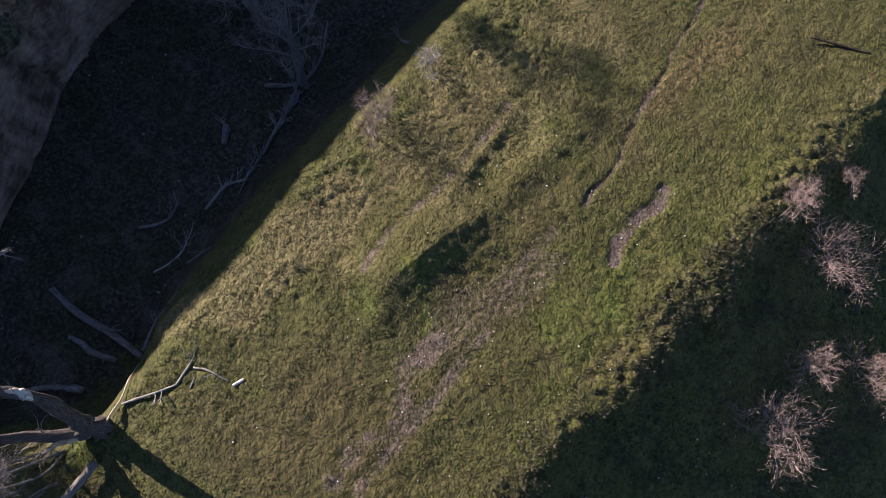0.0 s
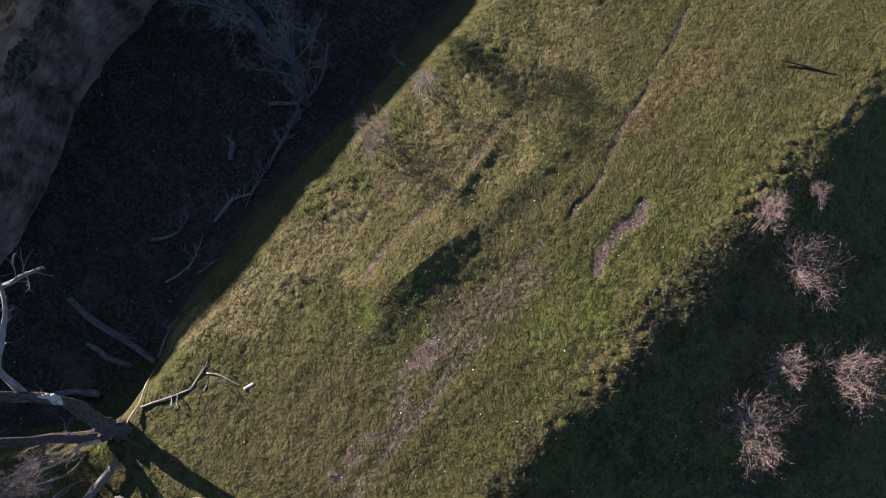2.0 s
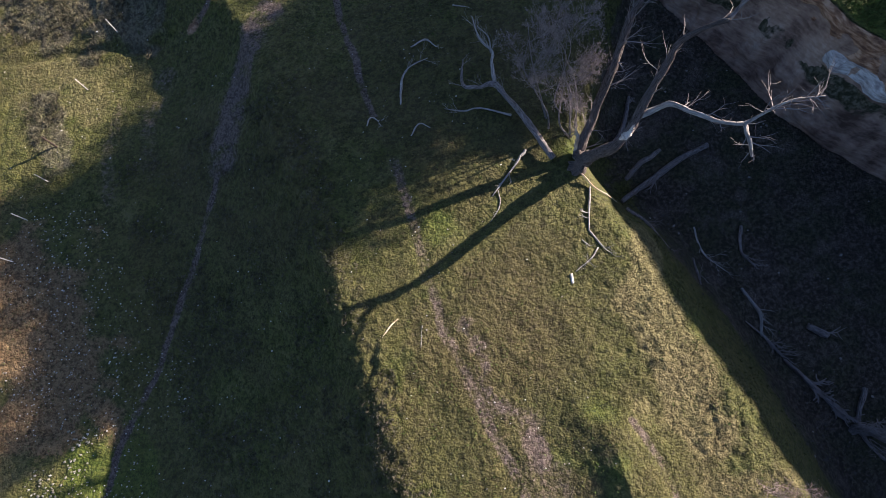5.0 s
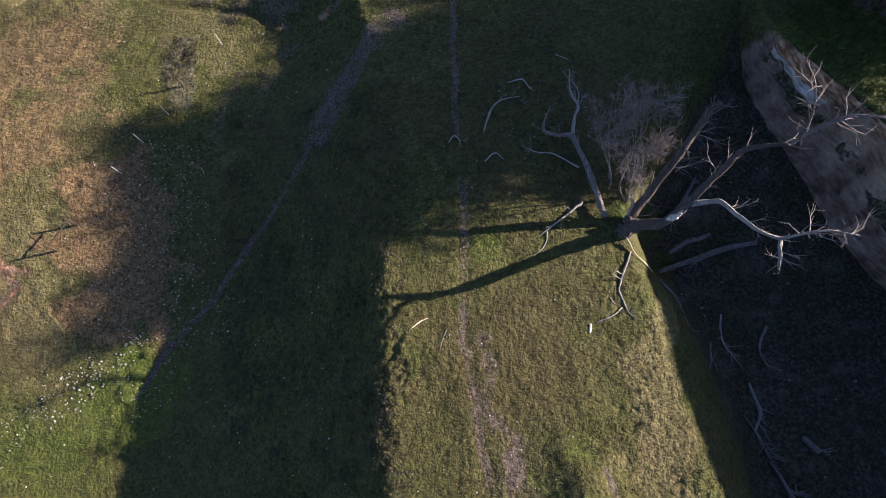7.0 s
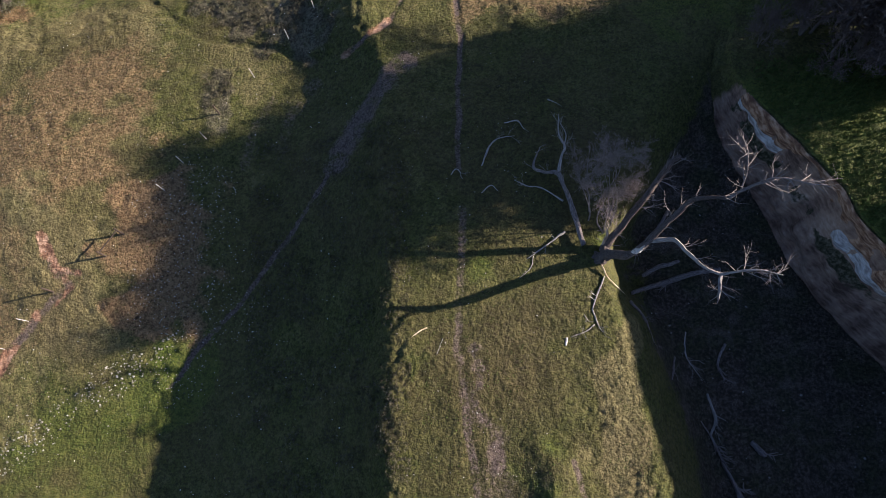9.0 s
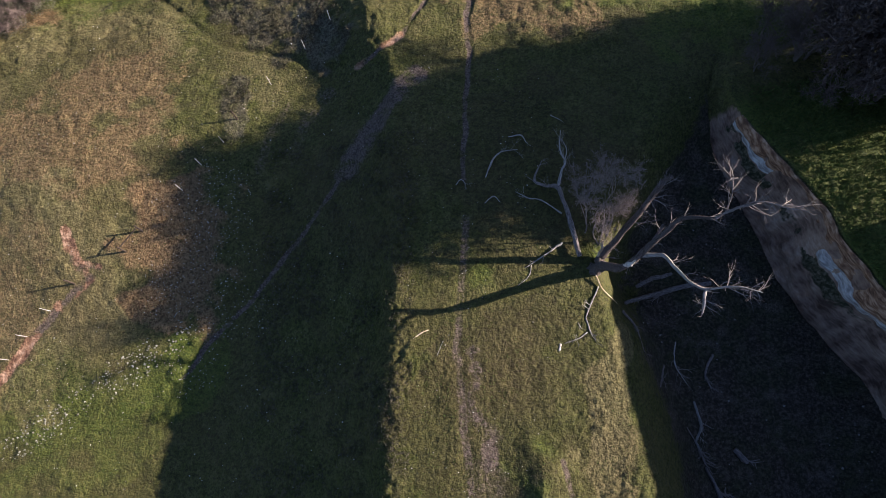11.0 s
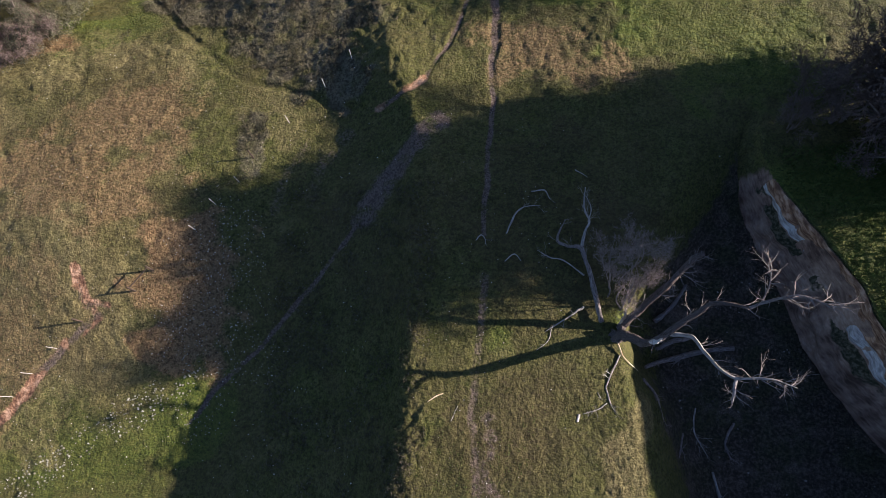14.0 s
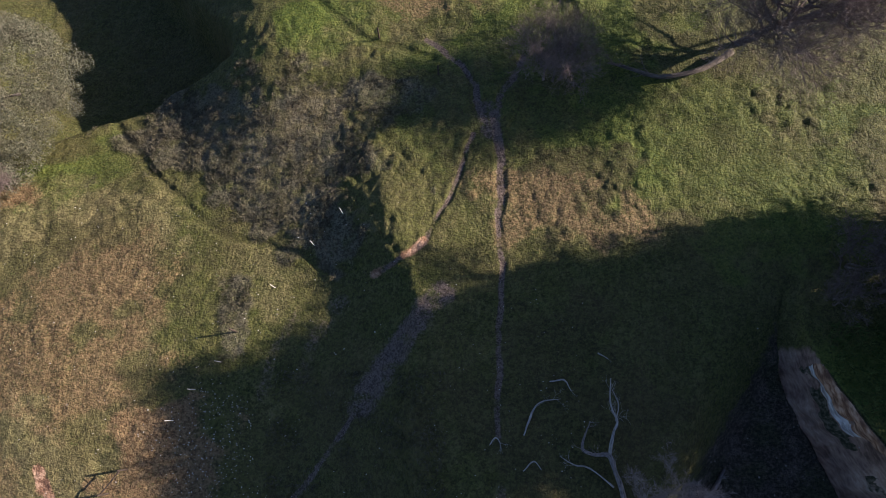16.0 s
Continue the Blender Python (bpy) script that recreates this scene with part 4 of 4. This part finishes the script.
# driftwood in the creek
DRIFT = [([(20.6, 14.3), (17.9, 13.9), (15.2, 13.1), (12.9, 12.3)], [0.18, 0.24, 0.22, 0.16], "big grey log lying down the creek bank", 3),
         ([(12.0, 11.2), (13.2, 10.0), (13.6, 8.2)], [0.12, 0.1, 0.05], "thin grey branch on the creek bank", 4),
         ([(17.4, 15.1), (15.8, 14.6), (14.3, 13.9)], [0.14, 0.17, 0.13], "short thick driftwood log in the creek", 2),
         ([(14.2, 16.2), (15.6, 17.4), (17.0, 19.4)], [0.2, 0.16, 0.1], "driftwood log below the dead tree", 2),
         ([(17.4, 9.4), (17.2, 7.6), (18.0, 6.0)], [0.07, 0.06, 0.03], "crooked driftwood branch in the creek", 8),
         ([(18.9, -0.4), (19.7, -2.4), (20.5, -4.6)], [0.12, 0.22, 0.24], "rotten driftwood log in the creek", 14),
         ([(17.6, 2.6), (18.6, 0.8), (18.9, -0.2)], [0.05, 0.09, 0.08], "twiggy driftwood branch in the creek", 10),
         ([(18.4, 4.6), (18.8, 2.8), (18.3, 1.4)], [0.08, 0.1, 0.05], "crooked driftwood branch in the creek", 8),
         ([(16.0, 7.4), (15.2, 5.6)], [0.09, 0.06], "thin driftwood stick in the creek", 3),
         ([(20.4, 8.4), (19.6, 6.8), (19.9, 5.6)], [0.11, 0.09, 0.05], "thin driftwood branch in the creek", 5),
         ([(22.6, -3.6), (21.2, -5.4), (21.6, -7.6), (23.4, -9.8)], [0.12, 0.13, 0.1, 0.06], "crooked dead branch by the creek tree", 6),
         ([(21.3, 1.0), (22.0, 0.0)], [0.22, 0.18], "stump of driftwood in the creek", 1),
         ([(15.4, -10.6), (17.2, -11.4)], [0.12, 0.08], "driftwood stick on the creek bank", 2)]
for k, (pts, radii, label, twigs) in enumerate(DRIFT):
    rough_log("driftwood", pts, radii, MAT_SILVER if k in (4, 7) else MAT_DEADWOOD, label, twigs, 60 + k, "driftwood", "driftwood in the creek")

# ---- bare trees and shrubs ----
bare_tree("bare_shrub_tree", (9.9, 17.0, gz(9.9, 17.0)), 8.6, 3.7, 101, "leafless grey many-stemmed shrub beside the dead tree", 26, 3, 0.15, (MAT_DEADWOOD, MAT_TWIG), (-1.2, 2.0), 7, "shrub", twig_r=0.0105, low=0.3, sprigs=3)
for k, (x, y, h, w, label) in enumerate([(-5.5, -16.7, 1.2, 1.5, "small leafless pinkish shrub on the slope"), (-9.4, -17.4, 1.6, 2.6, "leafless pinkish shrub on the slope"), (-12.0, -12.5, 1.3, 1.6, "small leafless pinkish shrub on the slope"),
                                          (-14.9, -15.0, 1.7, 2.6, "leafless shrub with a few yellow leaves on the slope"), (-12.8, -8.9, 1.8, 2.8, "large leafless pinkish shrub on the slope"), (-6.9, -20.4, 0.6, 0.7, "tiny leafless shrub on the slope"),
                                          (11.7, -5.4, 1.7, 1.8, "leafless purple-grey shrub at the terrace edge")]):
    bare_tree("bare_shrub", (x, y, gz(x, y)), h, w, 120 + k, label, 20 if w > 1.0 else 8, 2, 0.055, (MAT_TWIG_PINK, MAT_TWIG_PINK), (0, 0), 6, "shrub", "bare shrubs on the slope" if x < 0 else "", 0.0085, 0.15, 2, 0.33)
bare_tree("creek_tree", (21.0, -5.6, gz(21.0, -5.6)), 7.0, 5.5, 141, "leafless pale twiggy tree leaning in the creek", 12, 3, 0.4, (MAT_DEADWOOD, MAT_TWIG), (1.6, -1.0), 2, "tree", "trees in the creek", 0.011)
bare_tree("creek_tree", (27.5, -7.0, gz(27.5, -7.0)), 9.0, 7.0, 142, "leafless grey tree in the creek", 14, 3, 0.4, (MAT_DEADWOOD, MAT_TWIG), (0.5, 1.0), 3, "tree", "trees in the creek", 0.011)
# this tall one is added at the view's edge to throw soft shade westward
bare_tree("creek_tree", (27.5, -11.2, gz(27.5, -11.2)), 15.0, 4.5, 143, "leafless grey tree in the creek", 14, 3, 0.4, (MAT_DEADWOOD, MAT_TWIG), (0.5, 0.6), 3, "tree", "trees in the creek", 0.011)
bare_tree("dead_snag", (12.1, -9.4, gz(12.1, -9.4)), 1.7, 1.3, 151, "thin pale dead shrub at the terrace edge", 6, 2, 0.06, (MAT_SILVER, MAT_TWIG_PALE), (0.3, 0.2), 2, "shrub", "", 0.012, 0.15, 2, 0.36)
GROVE = [(34.5, 27.4, 19.0, 9), (35.5, 30.8, 21.0, 11), (31.0, 30.0, 15.5, 9), (34.5, 34.3, 20.5, 10), (30.5, 35.0, 13.5, 8.5), (40.0, 30.0, 20.5, 11), (41.0, 35.5, 20.5, 11), (38.0, 37.2, 17.5, 8)]
grove = []
for k, (x, y, h, w) in enumerate(GROVE):
    if k < 3:
        grove.append(bare_tree("grove_tree", (x, y, gz(x, y)), h, w, 160 + k, "tall leafless dark tree in a dense grove above the bank", 30, 3, 0.45, (MAT_BARK, MAT_TWIG_DARK), (0, 0), 2, "tree", "grove above the bank", 0.085, 0.1, 3))
    else:
        copy_thing(grove[k % 3], pose(x, y, gz(x, y), 0, 0, 70 * k) @ Matrix.Scale(h / GROVE[k % 3][2], 4))
# an unseen tall tree, added only for the shade it throws across the path
bare_tree("unseen_shade_tree", (46.0, 59.0, gz(46.0, 59.0)), 24.0, 6.0, 168, "unseen tall leafless tree added to shade the meadow", 16, 3, 0.3, (MAT_BARK, MAT_TWIG_DARK), (0, 0), 1, "tree", "", 0.05, 0.66, 3)
# unseen tree on the hill, added to drop a soft shadow on the terrace
bare_tree("unseen_hill_tree", (58.0, -4.1, gz(58.0, -4.1)), 5.6, 4.2, 191, "unseen leafless tree added on the hill to shade the terrace", 9, 3, 0.2, (MAT_BARK, MAT_TWIG_DARK), (0, 0), 2, "tree", "", 0.02, 0.2, 2)
brush = []
for k, (x, y, h) in enumerate([(27.5, 32.0, 5.5), (29.0, 36.5, 6.0), (25.5, 34.5, 4.5), (32.5, 28.5, 5.5), (33.5, 38.5, 6.5), (33.0, 32.0, 6.5), (40.5, 29.5, 6.0), (38.5, 34.0, 6.5), (29.0, 29.0, 5.0), (24.0, 31.5, 3.0), (38.5, 28.2, 7.0)]):
    if k < 2:
        brush.append(bare_tree("brush_thicket", (x, y, gz(x, y)), h, 6.5, 170 + k, "dense dark leafless brush above the bank", 9, 3, 0.25, (MAT_BARK, MAT_TWIG_DARK), (0, 0), 3, "shrub", "brush above the bank", 0.03, 0.1, 2))
    else:
        copy_thing(brush[k % 2], pose(x, y, gz(x, y), 0, 0, 57 * k) @ Matrix.Scale(h / 5.8, 4))
bare_tree("spreading_tree", (20.4, 54.4, gz(20.4, 54.4)), 9.0, 16, 181, "large spreading leafless brown tree with a leaning trunk", 52, 3, 0.32, (MAT_TWIG_BROWN, MAT_TWIG_BROWN), (5.4, 0.6), 1, "tree", "", 0.012, 0.3, 3, 0.15)
bare_tree("bare_thicket", (4.5, 51.7, gz(4.5, 51.7)), 4.8, 5.6, 182, "dense leafless brown thicket tree beside the path", 40, 3, 0.25, (MAT_BARK, MAT_TWIG_BROWN), (0, 0.8), 7, "tree", "", 0.012, 0.15, 3, 0.18)
rough_log("fallen_log", [(19.6, 53.2, 0.5), (16.6, 51.4, 0.4), (13.6, 51.0, 0.3), (11.2, 51.9, 0.3), (9.3, 52.6, 0.2)], [0.25, 0.21, 0.18, 0.14, 0.07], MAT_BARK, "long dark fallen trunk below the spreading tree", 8, 190, "log", twig_len=1.6)


# ---- live oak ----
def leaf_cards(rng, centres, radius, count, size):
    """Small bent leaf sprigs scattered over a clump's outer shell."""
    n = len(centres) * count
    c = np.repeat(np.asarray(centres, float), count, 0)
    d = rng.normal(0, 1, (n, 3))
    d /= np.linalg.norm(d, axis=1, keepdims=True)
    p = c + d * (radius * rng.uniform(0.55, 1.05, (n, 1)))
    a = rng.normal(0, 1, (n, 3))
    a -= d * 0.4 * (a * d).sum(1, keepdims=True)
    a /= np.linalg.norm(a, axis=1, keepdims=True)
    e = np.cross(a, d + rng.normal(0, 0.5, (n, 3)))
    e /= np.linalg.norm(e, axis=1, keepdims=True) + 1e-9
    s = size * rng.uniform(0.6, 1.3, (n, 1))
    v = np.stack([p - a * s, p + e * s * 0.7 + d * s * 0.2, p + a * s], 1).reshape(-1, 3)
    return v, (np.arange(n)[:, None] * 3 + np.arange(3)).reshape(-1, 3)


def oak(place, height, width, seed, label, count=230):
    rng = np.random.RandomState(seed)
    ob = thing("oak_tree", place, label, "tree", "oaks by the ravine")
    part("trunk", tube([(0, 0, -0.4), (0.2, 0.1, height * 0.25), (0.1, 0.3, height * 0.5)], [0.7, 0.5, 0.35], 9, 0.25, seed), MAT_BARK, ob)
    clumps = []
    for _ in range(count):
        d = rng.normal(0, 1, 3)
        d /= np.linalg.norm(d)
        d[2] = abs(d[2]) - 0.25
        r = rng.uniform(0.8, 1.0) * (1 + 0.1 * math.sin(3 * math.atan2(d[1], d[0]) + seed))
        clumps.append([d[0] * r * width / 2, d[1] * r * width / 2, height * 0.42 + d[2] * r * height * 0.55])
    for k in range(7):
        a = k * 0.9
        part("limb", tube([(0.1, 0.2, height * 0.35), (width * 0.2 * math.cos(a), width * 0.2 * math.sin(a), height * 0.55), (width * 0.4 * math.cos(a), width * 0.4 * math.sin(a), height * 0.65)], [0.3, 0.2, 0.08], 6, 0.2, seed + k), MAT_BARK, ob)
    part("crown", leaf_cards(rng, clumps, 1.0, 420, 0.09), MAT_LEAF, ob, smooth=False)
    return ob


oak((-50.0, 48.5, gz(-50.0, 48.5)), 11.5, 22.0, 201, "broad evergreen oak with dense grey-green leaves", 480)
for k, (x, y) in enumerate([(-46.0, 39.5), (-49.5, 38.0), (-44.6, 41.4), (-52.0, 36.5)]):
    bare_tree("bare_shrub", (x, y, gz(x, y)), 2.4, 4.4, 210 + k, "leafless brown-grey shrub at the oak's foot", 16, 2, 0.12, (MAT_BARK, MAT_TWIG_BROWN), (0, 0), 6, "shrub", "shrubs at the oak's foot", 0.016, 0.15, 6)

# ---- fence across the lower field ----
POST = [(-21.1, 28.9), (-28.5, 18.3), (-29.9, 16.5), (-34.3, 13.7), (-5.4, 51.6), (-10.9, 55.6)]
TPOST = [(-22.0, 26.5), (-23.8, 24.35), (-25.3, 22.0), (-36.4, 11.4), (-38.4, 9.2), (-39.8, 7.2), (-41.3, 5.2), (-18.4, 32.6), (-15.4, 36.2), (-13.0, 38.7)]


def wooden_post(x, y, h=1.35, r=0.085, seed=0, tip=(0, 0)):
    ob = thing("fence_post", (x, y, gz(x, y)), "dark weathered round wooden fence post", "fence post", "wooden fence posts")
    part("post", tube([(0, 0, -0.4), (tip[0] * 0.5, tip[1] * 0.5, h * 0.5), (tip[0], tip[1], h)], [r * 1.05, r, r * 0.95], 8, 0.1, seed), MAT_POST, ob)
    return ob


for k, (x, y) in enumerate(POST):
    wooden_post(x, y, 1.4, 0.072, 300 + k, (0.03 * (k % 3 - 1), 0.04))
ax, ay, bx, by = -28.5, 18.3, -29.9, 16.5
rail = thing("brace_rail", (ax, ay, gz(ax, ay) + 1.05), "dark wooden brace rail between two fence posts", "fence rail")
part("rail", tube([(0, 0, 0), ((bx - ax) / 2, (by - ay) / 2, (gz(bx, by) - gz(ax, ay)) / 2), (bx - ax, by - ay, gz(bx, by) - gz(ax, ay))], [0.055, 0.055, 0.055], 8, 0.1, 320), MAT_POST, rail)


def steel_post(x, y):
    ob = thing("steel_post", (x, y, gz(x, y)), "thin steel fence stake with a pale tip", "fence post", "steel fence stakes")
    v, f = [], []
    for (x0, x1, y0, y1, z0, z1) in ((-0.035, 0.035, -0.006, 0.006, -0.35, 1.4), (-0.006, 0.006, -0.045, 0.0, -0.35, 1.4)):
        n = len(v)
        v += [(a, c, e) for a in (x0, x1) for c in (y0, y1) for e in (z0, z1)]
        f += [[n + i for i in q] for q in ((0, 1, 3, 2), (4, 6, 7, 5), (0, 4, 5, 1), (2, 3, 7, 6), (0, 2, 6, 4), (1, 5, 7, 3))]
    part("stake", (v, f), MAT_STEEL, ob, smooth=False)
    return ob


for x, y in TPOST:
    steel_post(x, y)

# ---- grass, weeds and stones ----
def tufts(name, rng, n, box, weight, mat, height, spread_r, blades, label, wide=0.02, category="grass"):
    x, y = rng.uniform(box[0], box[1], n * 2), rng.uniform(box[2], box[3], n * 2)
    keep = rng.rand(n * 2) < weight(x, y)
    x, y = x[keep][:n], y[keep][:n]
    z = ground(x, y)
    m = len(x) * blades
    size = np.repeat(rng.uniform(0.55, 1.35, len(x)), blades)
    bx, by, bz = np.repeat(x, blades), np.repeat(y, blades), np.repeat(z, blades)
    ang, out = rng.uniform(0, 2 * math.pi, m), rng.uniform(0.25, 1.0, m)
    ca, sa = np.cos(ang), np.sin(ang)
    r0 = spread_r * 0.35 * size * rng.rand(m)
    px, py = bx + ca * r0, by + sa * r0
    tipx, tipy, tipz = px + ca * spread_r * size * out, py + sa * spread_r * size * out, bz + height * size * rng.uniform(0.5, 1.1, m)
    w = wide * size
    v = np.empty((len(x), 1 + 2 * blades, 3))
    v[:, 0] = np.stack([x, y, z - 0.03], -1)
    v[:, 1 : 1 + blades] = np.stack([px + sa * w * 2, py - ca * w * 2, bz + 0.01], -1).reshape(len(x), blades, 3)
    v[:, 1 + blades :] = np.stack([tipx, tipy, tipz], -1).reshape(len(x), blades, 3)
    k = np.arange(blades)
    f = np.stack([0 * k, 1 + k, 1 + blades + k], -1)[None] + (np.arange(len(x)) * (1 + 2 * blades))[:, None, None]
    ob = mesh_object(name, v.reshape(-1, 3), f.reshape(-1, 3), mat)
    return tagged(ob, label, category, kind="stuff")


def bare(x, y):
    c = cover(x, y)
    return np.clip(1 - 1.2 * c["dirt"] - c["bank"] - c["rim"] - 0.85 * c["creek"], 0, 1), c


def mixed(x, y, key, much, least, vary, shift):
    free, c = bare(x, y)
    return free * np.clip(least + much * c[key] + vary * fbm(x, y, 1.2, 3, shift), 0, 1)


rng = np.random.RandomState(5)
tufts("pasture_grass", rng, 42000, (-8, 14, -33, 36), lambda x, y: bare(x, y)[0] * np.clip(0.4 + 2.6 * fbm(x, y, 0.55, 2, 90), 0.03, 1), MAT_GRASS, 0.05, 0.07, 4, "short green pasture grass in uneven tufts", 0.009)
tufts("meadow_grass", rng, 36000, (-50, 34, -12, 66), lambda x, y: bare(x, y)[0] * np.clip(0.35 + 2.6 * fbm(x, y, 0.8, 2, 91), 0.03, 1) * np.where((x > -6) & (x < 12) & (y < 33), 0.0, 1.0), MAT_GRASS, 0.08, 0.1, 4, "green meadow grass in uneven tufts", 0.012)
tufts("dry_grass", rng, 44000, (-50, 16, -33, 66), lambda x, y: mixed(x, y, "dry", 1.0, 0.03, 0.4, 92), MAT_DRYGRASS, 0.06, 0.1, 4, "straw-coloured dry grass tussocks", 0.01)
tufts("lush_grass", rng, 34000, (-50, 34, -12, 66), lambda x, y: mixed(x, y, "lush", 1.3, 0.0, 0.5, 93), MAT_LUSH, 0.1, 0.11, 5, "lush bright green grass", 0.011)
MAT_COBBLE = material("cobble", build_island([(0.0, (0.12, 0.115, 0.09)), (0.6, (0.22, 0.21, 0.17)), (1.0, (0.4, 0.39, 0.34))], (0.17, 0.165, 0.12)), 0.85)
MAT_CREEKSTONE = material("creek_stone", build_island([(0.0, (0.03, 0.028, 0.025)), (0.8, (0.08, 0.072, 0.065)), (1.0, (0.34, 0.32, 0.3))], (0.045, 0.041, 0.036)), 0.85)
MAT_WEED = material("weeds", build_island([(0.0, (0.035, 0.033, 0.019)), (0.5, (0.07, 0.062, 0.04)), (1.0, (0.14, 0.12, 0.088))], (0.055, 0.052, 0.028)), 0.9)
tufts("bank_grass", rng, 7000, (23, 42, 4, 30), lambda x, y: step(1.9, 2.3, bank_line(x, y)), MAT_LUSH, 0.3, 0.28, 6, "tall rank green grass along the top of the bank", 0.02)
tufts("dry_weeds", rng, 16000, (-41, -4, 24, 54), lambda x, y: np.clip(weedy(x, y) * (0.5 + 2.2 * fbm(x, y, 1.5, 2, 96)), 0, 1), MAT_WEED, 0.24, 0.26, 7, "tall grey-brown dead weeds", 0.009, "weeds")
tufts("slope_weeds", rng, 12000, (-18, -4, -22, 26), lambda x, y: np.clip(0.35 + 2.2 * fbm(x, y, 1.6, 2, 104), 0, 1) * bare(x, y)[0], MAT_WEED, 0.13, 0.16, 6, "dull tussocks of weeds on the shaded slope", 0.014, "weeds")
tufts("creek_litter", rng, 9000, (12, 36, -20, 34), lambda x, y: bare(x, y)[1]["creek"] * np.clip(-0.1 + 2.6 * fbm(x, y, 2.2, 3, 105), 0, 1), MAT_WEED, 0.12, 0.15, 6, "dead stalks and leaf litter in the creek bed", 0.014, "litter")




def stones(name, rng, n, box, weight, size, label, mat=MAT_STONE):
    x, y = rng.uniform(box[0], box[1], n * 4), rng.uniform(box[2], box[3], n * 4)
    keep = rng.rand(n * 4) < weight(x, y)
    x, y = x[keep][:n], y[keep][:n]
    z = ground(x, y)
    base = np.array([(1, 0, 0), (-1, 0, 0), (0, 1, 0), (0, -1, 0), (0, 0, 1), (0, 0, -1), (0.7, 0.7, 0.45), (-0.7, 0.7, 0.45), (-0.7, -0.7, 0.45), (0.7, -0.7, 0.45)])
    tri = [(4, 0, 6), (4, 6, 2), (4, 2, 7), (4, 7, 1), (4, 1, 8), (4, 8, 3), (4, 3, 9), (4, 9, 0), (0, 5, 2), (2, 5, 1), (1, 5, 3), (3, 5, 0), (0, 2, 6), (2, 1, 7), (1, 3, 8), (3, 0, 9)]
    s = size * rng.uniform(0.4, 1.5, (len(x), 1, 1))
    v = base[None] * s * rng.uniform(0.6, 1.3, (len(x), 10, 1)) * np.array([1, 0.8, 0.6])
    v = v + np.stack([x, y, z + 0.02], -1)[:, None]
    f = np.array(tri)[None] + (np.arange(len(x)) * 10)[:, None, None]
    return tagged(mesh_object(name, v.reshape(-1, 3), f.reshape(-1, 3), mat), label, "stones", kind="stuff")


stones("field_stones", rng, 3600, (-45, -8, -10, 40), lambda x, y: np.clip(0.05 + patch(x, y, -22.5, 15, 5, 9, 110) + 0.2 * patch(x, y, -34, 5.5, 5, 2, 111), 0, 1), 0.042, "small pale stones strewn over the grass")
stones("path_stones", rng, 420, (-5, 6, -14, 34), lambda x, y: np.clip(0.12 + 0.9 * cover(x, y)["dirt"], 0, 1), 0.036, "small pale stones on the worn path")
stones("creek_stones", rng, 900, (13, 34, -14, 30), lambda x, y: cover(x, y)["creek"] * np.clip(0.25 + 1.6 * fbm(x, y, 3.5, 2, 113), 0, 1), 0.075, "grey stones in the dry creek bed", MAT_CREEKSTONE)
stones("cobbles", rng, 800, (-42, -24, -3, 12), lambda x, y: np.clip(1.2 * near_line(x, y, COBBLES, 1.9) - 0.15, 0, 1) * np.clip(0.6 + 1.8 * fbm(x, y, 2.0, 2, 114), 0, 1), 0.075, "pale rounded cobbles in a line across the field", MAT_COBBLE)
